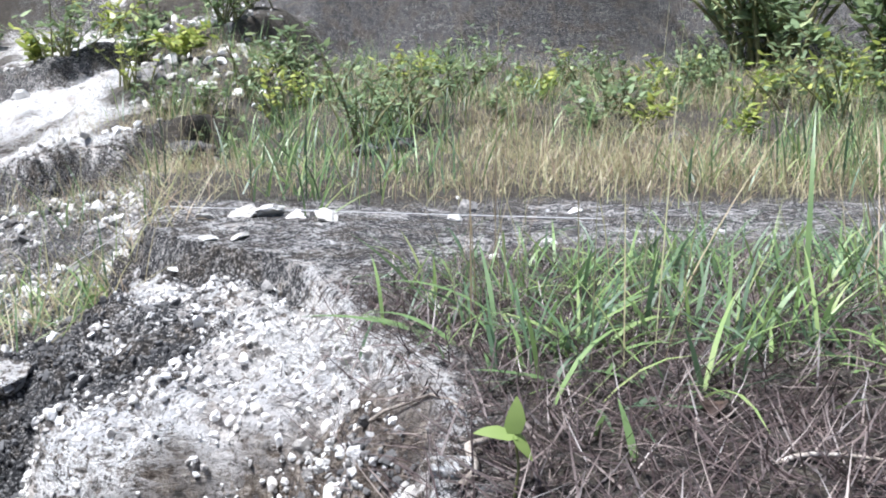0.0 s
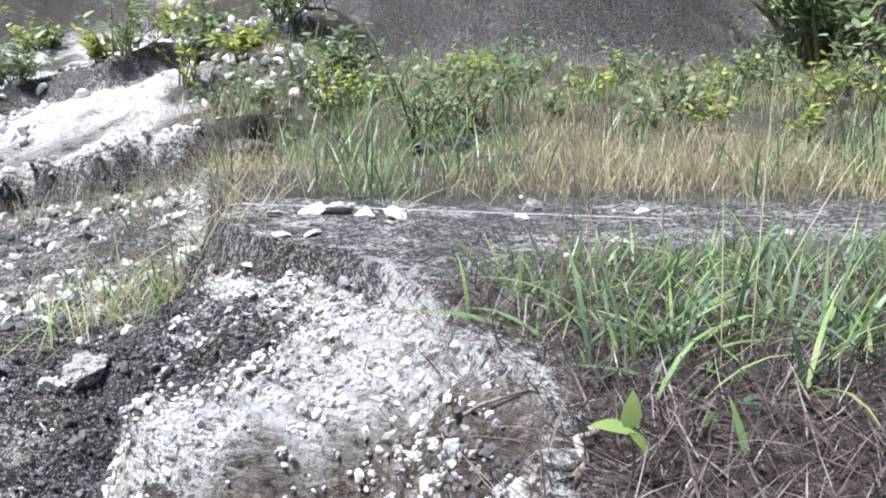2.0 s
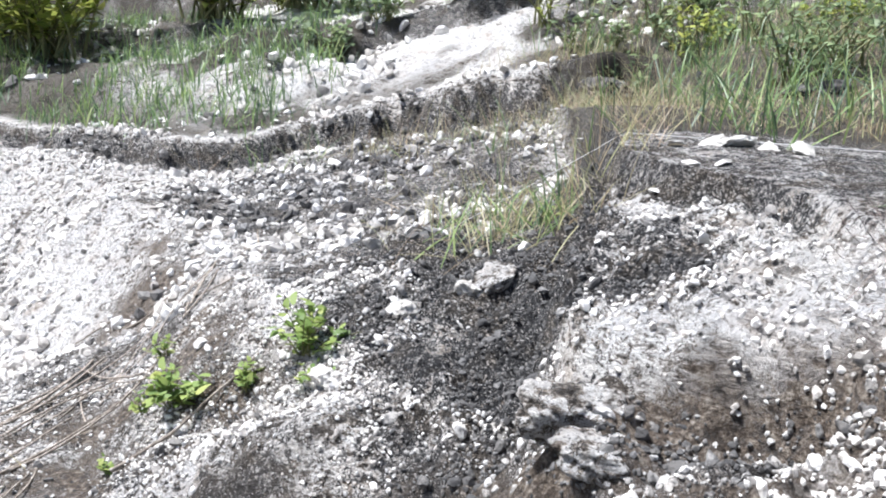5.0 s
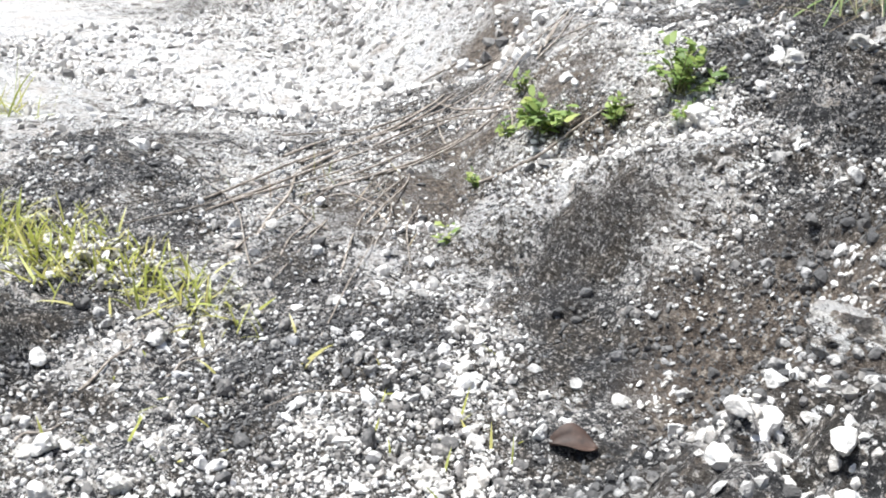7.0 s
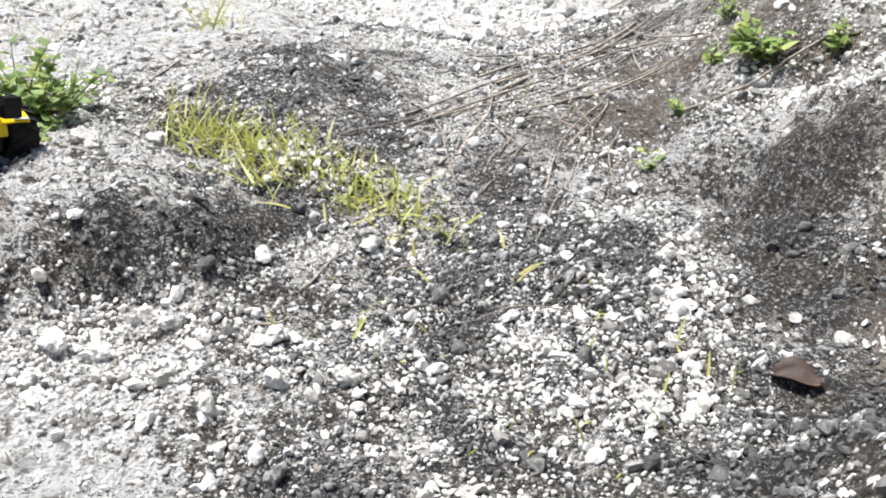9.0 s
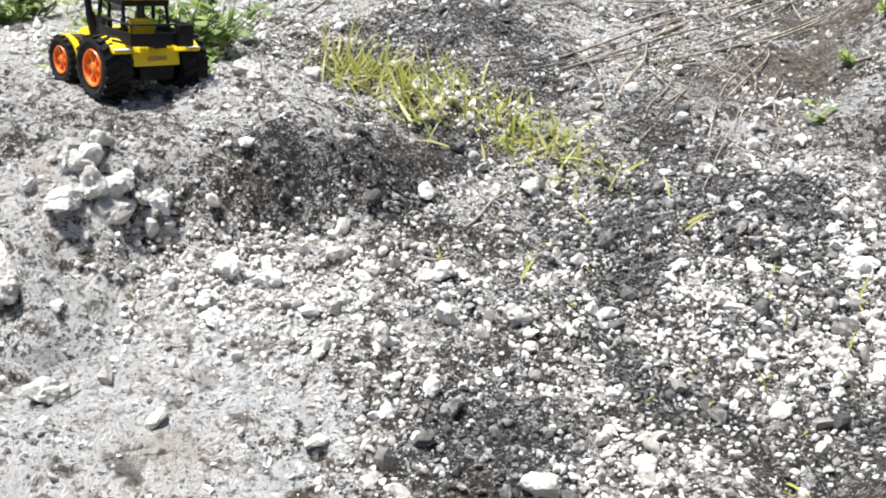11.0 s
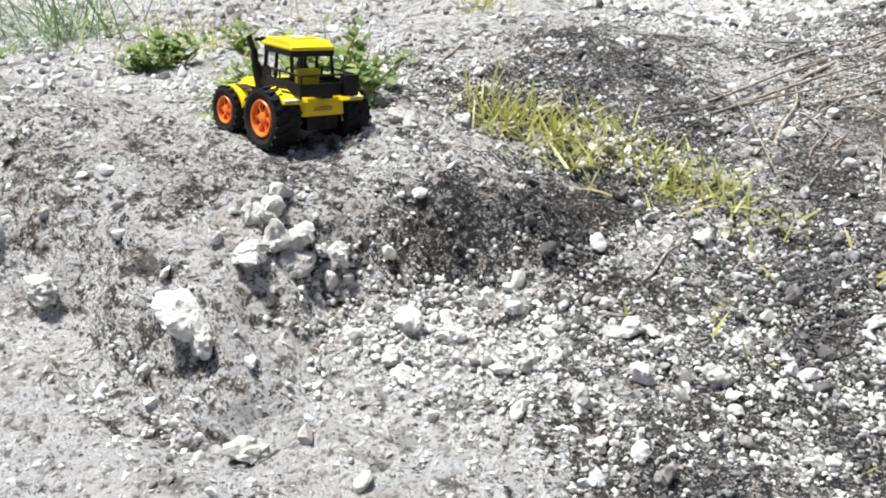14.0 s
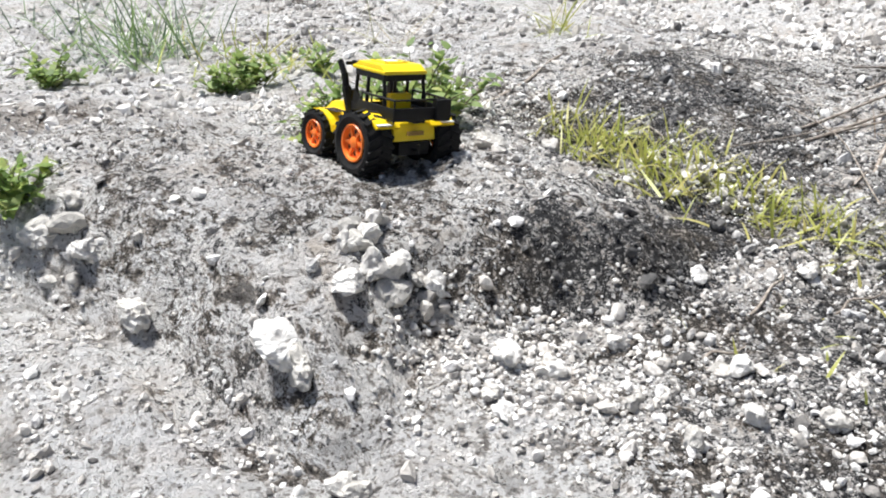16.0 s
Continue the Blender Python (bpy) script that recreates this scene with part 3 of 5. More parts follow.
def on_gravel(x, y, d, dark, soil, litter):
    de, db, dl, ds, dw = d
    dust = np.exp(-(((x + 1.22) / 0.3) ** 2 + ((y + 0.12) / 0.2) ** 2))
    bare = step01(0.0, 0.1, ds) * step01(0.7, 0.4, ds) * step01(0.7, 0.4, y) + np.exp(-(((x + 2.2) / 0.42) ** 2 + ((y - 0.88) / 0.26) ** 2))
    crag = np.exp(-(((x + 1.13) / 0.24) ** 2 + ((y - 1.13) / 0.1) ** 2))
    want = (0.42 + 0.95 * fbm(x, y, 0.22, 4, 61)) * (1 - 0.75 * dust) * (1 - 0.75 * np.clip(bare, 0, 1)) * (1 - 0.9 * np.clip(1.4 * crag, 0, 1)) * (1 - 0.6 * np.exp(-(((x + 1.55 + 0.3 * (y - 1.3)) / 0.26) ** 2 + ((y - 1.45) / 0.45) ** 2)))
    heap = np.exp(-(((x + 1.42) / 0.14) ** 2 + ((y - 0.05) / 0.12) ** 2)) + np.exp(-(((x + 1.0) / 0.35) ** 2 + ((y - 0.45) / 0.4) ** 2))
    rockface = step01(0.0, 0.03, de) * step01(0.06, 0.0, dw)
    return np.clip(want + 0.5 * heap, 0.03, 1) * (1 - 0.9 * litter) * step01(0.0, 0.06, de) * (1 - 0.7 * rockface)


x, y = scatter(150000, -2.5, 0.0, -0.55, 1.9, on_gravel)
r = 0.0018 + 0.0042 * RNG.uniform(0, 1, len(x)) ** 2
tagged(chips("gravel", x, y, r, 1), "fine broken limestone gravel over the quarry floor", "gravel", kind="stuff")
x, y = scatter(9500, -2.6, 0.0, -0.55, 2.1, on_gravel)
r = 0.005 + 0.0075 * RNG.uniform(0, 1, len(x)) ** 2.5
tagged(chips("pebbles", x, y, r, 2), "rough pale limestone pebbles strewn over the ground", "pebbles", kind="stuff")
x, y = scatter(8000, -0.8, 0.05, 0.2, 2.2, lambda x, y, d, dark, soil, litter: step01(0.0, 0.03, d[0]) * step01(0.6, 0.45, d[0]) * (0.5 + 0.8 * fbm(x, y, 0.12, 3, 65)))
r = 0.002 + 0.007 * RNG.uniform(0, 1, len(x)) ** 3
tagged(chips("rock_crumbs", x, y, r, 2, 0.7), "crumbly limestone nodules set in the rock slope", "rubble", kind="stuff")
x, y = scatter(6000, -7, 0.0, 4.8, 11, lambda x, y, d, dark, soil, litter: step01(0.1, 0.5, d[2]) * step01(-0.2, 0.4, fbm(x, y, 0.8, 3, 67)) * step01(-0.6, -1.4, x))
r = 0.012 + 0.04 * RNG.uniform(0, 1, len(x)) ** 3
tagged(chips("slope_rubble", x, y, r, 2, 0.35), "broken pale rocks strewn over the far slope", "rubble", kind="stuff")
x, y = scatter(26000, -5.0, 0.3, 1.7, 5.2, lambda x, y, d, dark, soil, litter: (0.5 + 0.6 * fbm(x, y, 0.5, 3, 63)) * (1 - 0.85 * litter) * ((y > 2.1) | (x < -2.5)) * (0.02 + 0.98 * step01(0.0, 0.1, d[0])))
r = 0.006 + 0.024 * RNG.uniform(0, 1, len(x)) ** 4
tagged(chips("terrace_stones", x, y, r, 1), "scattered pale stones on the upper terrace", "pebbles", kind="stuff")


x, y = scatter(16000, -4.6, -2.4, -1.3, 2.4, lambda x, y, d, dark, soil, litter: 0.35 + 0.5 * fbm(x, y, 0.4, 3, 69))
r = 0.004 + 0.013 * RNG.uniform(0, 1, len(x)) ** 3
tagged(chips("outer_gravel", x, y, r, 1), "pale loose gravel on the open quarry floor", "gravel", kind="stuff")


# ---- single rocks ----
def rock(x, y, r, label="rough white limestone rock lying on the gravel", flat=0.8, sink=0.3, group="loose rocks"):
    v, f = ico(5 if r > 0.035 else 4 if r > 0.02 else 3)
    s = RNG.uniform(0, 100, 3)
    n1 = np.array([noise.fractal(Vector(p * 1.3 + s), 0.55, 2.1, 6) for p in v])
    cut = RNG.normal(size=(7, 3))
    cut /= np.linalg.norm(cut, axis=1, keepdims=True)
    v = v / np.maximum((v @ cut.T / RNG.uniform(0.6, 0.95, 7)).max(1), 0.75)[:, None]
    v = v * (1 + 0.26 * np.clip(n1, -0.7, 0.7))[:, None] * RNG.uniform(0.8, 1.25, 3) * np.array([1, 1, flat])
    m = Euler((RNG.uniform(-0.4, 0.4), RNG.uniform(-0.4, 0.4), RNG.uniform(0, 6.3))).to_matrix()
    v = v @ np.array(m).T * r
    ob = mesh_np("rock", v, f, WHITE_ROCK, r > 0.03)
    ob.location = (x, y, at(x, y) - v[:, 2].min() * (1 - 2 * sink) - 0.0)
    return tagged(ob, label, "rock", group)


WHITE_ROCK, nt, b = material("white_limestone_rock", 0.95)
info = nt.nodes.new("ShaderNodeObjectInfo")
g1, g2 = tex(nt, 45, 6, 0.7), tex(nt, 200, 4, 0.7)
tone = ramp(nt, info.outputs["Random"], [(0.0, (0.5, 0.485, 0.455)), (0.5, (0.72, 0.70, 0.665)), (1.0, (0.85, 0.84, 0.82))])
tone = blend(nt, 0.6, tone, ramp(nt, g1.outputs[0], [(0.33, (0.30, 0.28, 0.25)), (0.46, (0.8, 0.78, 0.75)), (0.65, (1, 1, 1))]), 'MULTIPLY')
nt.links.new(tone, b.inputs["Base Color"])
bump(nt, b, calc(nt, 'ADD', g1.outputs[0], calc(nt, 'MULTIPLY', g2.outputs[0], 0.3)), 1.0, 0.008)

# on the ledge
for x, y, r in ((-0.24, 1.99, 0.026), (-0.245, 2.08, 0.016), (0.03, 2.05, 0.013), (-0.42, 2.03, 0.022), (-0.37, 2.05, 0.024), (-0.31, 2.02, 0.02), (-0.5, 2.0, 0.016),
                (-0.44, 1.79, 0.016), (-0.5, 1.78, 0.013), (-0.38, 1.78, 0.014), (0.19, 1.72, 0.013), (0.08, 1.52, 0.009), (-0.2, 1.72, 0.01), (0.3, 2.2, 0.014), (0.55, 1.9, 0.012)):
    rock(x, y, r, "small flat white stone lying on the dark ledge", 0.38, 0.34)
# heap of white lumps on the shelf
for k in range(16):
    rock(-1.64 + RNG.normal(0, 0.03), -0.085 + RNG.normal(0, 0.045), RNG.uniform(0.008, 0.019), "chalky white lump in a small heap on the shelf", 0.9, 0.2, "heap of white lumps")
for x, y, r in ((-2.03, -0.45, 0.024), (-2.0, -0.415, 0.02), (-1.95, -0.4, 0.022), (-1.94, -0.43, 0.013), (-2.05, -0.4, 0.014), (-1.9, -0.34, 0.01), (-1.98, -0.46, 0.012)):
    rock(x, y, r, "bright white rock beside a leafy weed", 0.85)
for x, y, r in ((-0.93, 0.525, 0.021), (-1.33, 0.24, 0.02), (-1.345, 0.22, 0.012), (-1.34, 0.08, 0.013), (-1.5, 0.01, 0.02), (-1.45, 0.05, 0.012), (-1.46, 0.15, 0.013), (-1.4, -0.26, 0.02), (-1.375, -0.25, 0.014), (-1.97, 0.28, 0.024),
                (-1.99, 0.41, 0.016), (-1.83, -0.38, 0.024), (-1.52, 0.34, 0.012), (-1.47, 0.51, 0.016), (-0.75, 0.58, 0.022), (-0.72, 0.56, 0.018), (-1.034, 1.43, 0.024), (-0.85, 1.7, 0.03), (-0.95, 1.62, 0.02), (-0.98, 1.63, 0.016), (-1.43, 2.31, 0.024),
                (-0.82, 2.0, 0.018), (-1.17, 2.7, 0.034), (-1.1, 2.66, 0.022), (-2.22, 1.0, 0.013), (-2.19, 1.0, 0.012), (-2.17, 1.02, 0.012), (-1.454, 1.626, 0.013), (-1.5, 2.5, 0.03), (-1.3, 2.2, 0.022)):
    rock(x, y, r)
for x, y, r in ((-0.45, 0.94, 0.042), (-0.4, 0.85, 0.034), (-0.53, 0.88, 0.035), (-0.49, 0.6, 0.045), (-0.47, 0.42, 0.04), (0.01, 0.64, 0.015), (-0.8, 1.72, 0.04)):
    ob = rock(x, y, r, "large weathered grey limestone boulder bedded in rubble", 0.55, 0.46, "bedded boulders")
    ob.data.materials[0] = GROUND
    for key, v in (("dark", 0.32), ("soil", 0.05)):
        a = ob.data.attributes.new(key, 'FLOAT', 'POINT')
        a.data.foreach_set("value", np.full(len(ob.data.vertices), v, np.float32))
for x, y, r in ((-1.575, -0.255, 0.028), (-1.54, -0.245, 0.024)):
    rock(x, y, r, "chalky white rock bedded in the crumbling shelf", 0.7, 0.44)
for k in range(20):
    x, y = RNG.uniform(-1.5, -0.7), RNG.uniform(-0.1, 0.9)
    if side(np.array([x]), np.array([y]), BLOCK_EDGE)[0] > 0.4:
        rock(x, y, RNG.uniform(0.008, 0.015))


DARK_ROCK = plain("dark_crusted_rock", [(0.35, (0.02, 0.02, 0.02)), (0.5, (0.07, 0.068, 0.065)), (0.65, (0.2, 0.19, 0.18))], 25, 0.95, 0.8, 0.02)
for x, y, r in ((-0.3, 3.9, 0.055), (-0.18, 3.95, 0.05), (-1.25, 4.9, 0.16), (0.95, 4.0, 0.05)):
    ob = rock(x, y, r, "flat dark crusted boulder among the dry grass", 0.5, 0.3, "meadow boulders")
    ob.data.materials[0] = DARK_ROCK


# ---- grass ----
def rooted(x, y):
    return np.stack([x, y, height(x, y) - 0.004], -1)


def grass(name, mat, x, y, length, width, lean, droop, label, segs=5, heading=None):
    n = len(x)
    hd = RNG.uniform(0, 2 * math.pi, n) if heading is None else heading
    v, f = blades(rooted(x, y), hd, length, width, lean, droop, segs)
    return tagged(mesh_np(name, v, f, mat, True), label, "grass", kind="stuff")


def tufts(n_tufts, per, x0, x1, y0, y1, spread, keep):
    cx, cy = RNG.uniform(x0, x1, n_tufts), RNG.uniform(y0, y1, n_tufts)
    k = RNG.uniform(0, 1, n_tufts) < keep(cx, cy)
    cx, cy = np.repeat(cx[k], per), np.repeat(cy[k], per)
    return cx + RNG.normal(0, spread, len(cx)), cy + RNG.normal(0, spread, len(cy))


def ledge_grass_area(x, y):
    de = side(x, y, BLOCK_EDGE)
    return step01(0.0, -0.12, de) * step01(1.5, 1.05, y - 0.5 * x) * step01(0.68, 0.82, y)


def thatch_area(x, y):
    return step01(0.02, -0.06, side(x, y, BLOCK_EDGE)) * step01(1.55, 1.1, y - 0.45 * x) * step01(0.3, 0.5, y)


x, y = tufts(430, 11, -0.1, 1.1, 0.7, 1.7, 0.03, ledge_grass_area)
n = len(x)
grass("green_grass", GREEN, x, y, RNG.uniform(0.04, 0.135, n), RNG.uniform(0.0016, 0.0062, n), RNG.uniform(0.35, 1.45, n), RNG.uniform(0.1, 1.5, n), "green broad-bladed grass growing on the ledge")
x, y = tufts(60, 4, -0.1, 1.1, 0.7, 1.9, 0.03, ledge_grass_area)
n = len(x)
grass("grass_stalks", DRY, x, y, RNG.uniform(0.15, 0.42, n), RNG.uniform(0.0012, 0.002, n), RNG.uniform(0.0, 0.6, n), RNG.uniform(0.0, 0.7, n), "thin pale seeding grass stalks above the ledge", 7)
x, y = tufts(4200, 14, -0.1, 1.0, 0.45, 1.7, 0.05, thatch_area)
n = len(x)
grass("dead_grass", STRAW, x, y, RNG.uniform(0.02, 0.085, n), RNG.uniform(0.0007, 0.0022, n), RNG.uniform(0.9, 1.75, n), RNG.uniform(-0.9, 0.9, n), "tangled dead grass stems matted on the ledge", 3)


def meadow(x, y):
    de, dl = side(x, y, BLOCK_EDGE), side(x, y, FAR_LEDGE)
    return np.clip(step01(-0.1, -0.5, de) * step01(2.3, 2.7, y) + 0.28 * np.exp(-(((x + 0.95) / 0.28) ** 2 + ((y - 2.5) / 0.5) ** 2)) + 0.5 * np.exp(-(((x + 2.0) / 0.9) ** 2 + ((y - 4.4) / 0.25) ** 2)) + 0.9 * np.exp(-(((x + 1.35) / 0.5) ** 2 + ((y - 5.1) / 0.9) ** 2)), 0, 1)


def hillside_tufts(n_tufts, per, y0, y1, spread, keep):
    cy = y0 + (y1 - y0) * RNG.uniform(0, 1, n_tufts) ** 1.05
    cx = RNG.uniform(-0.62, 0.56, n_tufts) * (cy + 0.5)
    k = RNG.uniform(0, 1, n_tufts) < keep(cx, cy)
    cx, cy = np.repeat(cx[k], per), np.repeat(cy[k], per)
    return cx + RNG.normal(0, spread, len(cx)), cy + RNG.normal(0, spread, len(cy))


x, y = hillside_tufts(6000, 10, 2.2, 7.2, 0.07, lambda x, y: meadow(x, y) * np.clip(0.75 + 0.8 * fbm(x, y, 0.5, 2, 72), 0.1, 1))
n = len(x)
grass("dry_meadow_grass", DRY, x, y, RNG.uniform(0.04, 0.22, n) * np.clip(0.75 + 1.1 * fbm(x, y, 0.5, 2, 71), 0.25, 1.5), RNG.uniform(0.001, 0.0034, n), RNG.uniform(0.0, 1.2, n), RNG.uniform(0.1, 1.4, n), "tall dry straw-coloured grass behind the ledge", 4)
cy = RNG.uniform(4.6, 9.5, 650)
cx = -RNG.uniform(0.55, 1.35, 650) * cy
k = (side(cx, cy, FAR_LEDGE) > 0.15) & (fbm(cx, cy, 0.9, 3, 75) > -0.15)
x, y = np.repeat(cx[k], 14) + RNG.normal(0, 0.09, 14 * k.sum()), np.repeat(cy[k], 14) + RNG.normal(0, 0.09, 14 * k.sum())
n = len(x)
grass("far_green_grass", GREEN, x, y, RNG.uniform(0.08, 0.28, n), RNG.uniform(0.005, 0.012, n), RNG.uniform(0.0, 0.9, n), RNG.uniform(0.1, 1.3, n), "green grass spreading beyond the far ledge", 3)
x, y = hillside_tufts(1100, 12, 2.3, 8.0, 0.06, lambda x, y: np.clip((meadow(x, y) + 0.8 * step01(0.2, 0.6, side(x, y, FAR_LEDGE)) * (np.abs(x + 2.5) > 0.9)) * step01(-0.3, 0.3, fbm(x, y, 0.8, 2, 73)), 0, 1))
n = len(x)
grass("green_meadow_grass", GREEN, x, y, RNG.uniform(0.06, 0.3, n), RNG.uniform(0.003, 0.008, n), RNG.uniform(0.0, 0.9, n), RNG.uniform(0.1, 1.3, n), "fresh green grass among the dry meadow", 4)


# ---- twigs, stems and leafy plants ----
def tube(points, r0, r1, sides=5):
    p = np.asarray(points, float)
    t = np.gradient(p, axis=0)
    t /= np.linalg.norm(t, axis=1, keepdims=True) + 1e-9
    ref = np.where(np.abs(t[:, 2:]) > 0.9, np.array([[1.0, 0, 0]]), np.array([[0, 0, 1.0]]))
    a = np.cross(t, ref)
    a /= np.linalg.norm(a, axis=1, keepdims=True)
    c = np.cross(t, a)
    r = np.linspace(r0, r1, len(p))[:, None, None]
    th = np.linspace(0, 2 * math.pi, sides, endpoint=False)
    ring = p[:, None] + r * (a[:, None] * np.cos(th)[None, :, None] + c[:, None] * np.sin(th)[None, :, None])
    n = len(p)
    i, j = np.meshgrid(np.arange(n - 1), np.arange(sides), indexing="ij")
    f = np.stack([i * sides + j, i * sides + (j + 1) % sides, (i + 1) * sides + (j + 1) % sides, (i + 1) * sides + j], -1).reshape(-1, 4)
    return ring.reshape(-1, 3), f


def joined(pieces):
    vs, fs, k = [], [], 0
    for v, f in pieces:
        vs.append(v)
        fs.append(f + k)
        k += len(v)
    return np.concatenate(vs), np.concatenate(fs)


def twig(x0, y0, x1, y1, r, lift=0.01, bow=0.05, label="thin dry grey twig lying across the gravel"):
    t = np.linspace(0, 1, 12)
    px = x0 + (x1 - x0) * t + bow * (y1 - y0) * np.sin(math.pi * t) + 0.006 * np.sin(9 * t + x0 * 40)
    py = y0 + (y1 - y0) * t - bow * (x1 - x0) * np.sin(math.pi * t) + 0.006 * np.sin(7 * t + y0 * 30)
    pz = height(px, py, False)
    pz = np.maximum(pz, np.convolve(np.pad(pz, 3, mode="edge"), np.ones(7) / 7, "valid")) + r * 0.8 + lift * np.sin(math.pi * t)
    v, f = tube(np.stack([px, py, pz], -1), r, r * 0.5)
    return tagged(mesh_np("twig", v, f, TWIG, True), label, "twig", "dry twigs")


for k in range(34):
    u = RNG.uniform(0, 1)
    cx, cy = -1.58 - 0.5 * u + RNG.normal(0, 0.1), 1.0 + 1.5 * u + RNG.normal(0, 0.1)
    a, l = radians(RNG.normal(114, 26)), RNG.uniform(0.08, 0.4)
    twig(cx - l * math.cos(a), cy - l * math.sin(a), cx + l * math.cos(a), cy + l * math.sin(a), RNG.uniform(0.0012, 0.0036), RNG.uniform(0.006, 0.022), RNG.normal(0, 0.06))
for q in ((-1.42, 0.33, -1.49, 0.48, 0.003), (-1.38, 0.2, -1.37, 0.29, 0.0025), (-1.38, 0.45, -1.38, 0.56, 0.002), (-2.27, 0.42, -2.52, 0.81, 0.006), (-2.37, 0.43, -2.48, 0.63, 0.004), (-1.95, 0.46, -1.82, 1.11, 0.002),
          (-1.66, 0.87, -1.87, 1.18, 0.0045), (-1.87, 1.18, -2.34, 2.41, 0.005), (-1.83, 0.94, -1.96, 1.76, 0.0035), (-1.83, 0.88, -1.82, 1.44, 0.003), (-1.98, 1.24, -2.27, 2.36, 0.004), (-1.45, 1.31, -1.26, 1.54, 0.0045),
          (-1.74, 1.19, -1.72, 1.75, 0.004), (-1.53, 1.0, -1.72, 1.42, 0.003), (-1.78, 1.04, -1.56, 1.0, 0.002), (-1.59, 1.17, -1.73, 1.11, 0.0025), (-1.55, 1.23, -1.37, 1.0, 0.002), (-1.91, 1.23, -2.2, 2.27, 0.0045),
          (-2.2, 2.27, -2.02, 2.53, 0.004), (-1.75, 1.09, -1.74, 1.72, 0.004), (-1.76, 1.18, -1.87, 1.72, 0.003), (-2.6, 2.4, -2.26, 2.54, 0.004), (-1.83, 0.57, -2.07, 0.67, 0.002), (-1.12, 0.62, -1.22, 0.5, 0.0015),
          (-0.13, 0.99, 0.04, 0.72, 0.0024), (0.01, 0.61, 0.03, 0.7, 0.0045), (0.2, 0.6, 0.32, 0.6, 0.0025)):
    twig(*q)


def plant(name, x, y, size, n_stems, per_stem, leaf, mat, label, category="plant", upright=0.5, wide=0.55):
    """A leafy plant: bending stems with leaves along them."""
    root = new(name)
    root.location = (x, y, at(x, y) - 0.003)
    stems, pts, heads = [], [], []
    for _ in range(n_stems):
        h, lean, l = RNG.uniform(0, 2 * math.pi), RNG.uniform(0.1, 1.5 - upright), size * RNG.uniform(0.5, 1.0)
        t = np.linspace(0, 1, 7)
        ang = lean + 0.5 * t
        d = np.stack([np.sin(ang) * math.cos(h), np.sin(ang) * math.sin(h), np.cos(ang)], -1) * l / 6
        p = np.concatenate([np.zeros((1, 3)), np.cumsum(d[:-1], 0)])
        p[:, :2] += RNG.normal(0, size * 0.08, 2)
        stems.append(tube(p, size * 0.012 + 0.0006, 0.0006, 4))
        k = RNG.uniform(0.2, 1.0, per_stem)
        base = np.stack([np.interp(k * 6, np.arange(7), p[:, c]) for c in range(3)], -1)
        pts.append(base + RNG.normal(0, leaf * 0.15, base.shape))
        heads.append(RNG.uniform(0, 2 * math.pi, per_stem))
    pts, heads = np.concatenate(pts), np.concatenate(heads)
    n = len(pts)
    v, f = joined(stems)
    mesh_np("stalk", v, f, STEM, True, root)["kind"] = "stuff"
    size_l = leaf * RNG.uniform(0.6, 1.25, n)
    v, f = blades(pts, heads, size_l, size_l * wide, RNG.uniform(0.7, 1.8, n), RNG.uniform(0.0, 0.8, n), 4)
    mesh_np("foliage", v, f, mat, True, root)["kind"] = "stuff"
    return tagged(root, label, category)


STEM = plain("plant_stem", [(0.3, (0.10, 0.12, 0.04)), (0.7, (0.22, 0.20, 0.09))], 60, 0.7)
for x, y, s, ns, pl, lf in ((-0.86, 2.35, 0.09, 7, 6, 0.025), (-2.17, 0.02, 0.07, 9, 7, 0.022), (-2.76, 0.1, 0.13, 18, 10, 0.032), (-2.7, 0.03, 0.09, 12, 8, 0.028), (-2.12, -0.47, 0.11, 14, 10, 0.035), (-2.2, 0.27, 0.18, 28, 11, 0.03), (-2.32, 0.14, 0.12, 16, 9, 0.03), (-2.38, 0.27, 0.12, 16, 9, 0.028), (-3.2, -0.28, 0.16, 14, 9, 0.035), (-3.05, -0.45, 0.12, 10, 8, 0.03), (-2.8, 0.3, 0.09, 9, 8, 0.028), (-2.05, 0.2, 0.07, 8, 7, 0.02), (-2.28, 0.36, 0.12, 14, 9, 0.026),
                            (-1.40, 1.47, 0.1, 13, 8, 0.036), (-1.48, 1.34, 0.05, 6, 5, 0.02), (-1.52, 1.5, 0.07, 7, 6, 0.024), (-1.12, 1.51, 0.12, 14, 8, 0.034), (-1.25, 1.48, 0.07, 8, 6, 0.026), (-1.65, 1.75, 0.07, 6, 6, 0.025), (-1.08, 1.44, 0.06, 6, 6, 0.02),
                            (-1.377, 1.115, 0.03, 4, 4, 0.024), (-1.43, 1.18, 0.03, 4, 3, 0.018)):
    plant("weed", x, y, s, int(ns * 1.4), pl, lf * 0.82, FRESH, "low weed with fresh green leaves on the gravel", "weed", 0.45, 0.6)
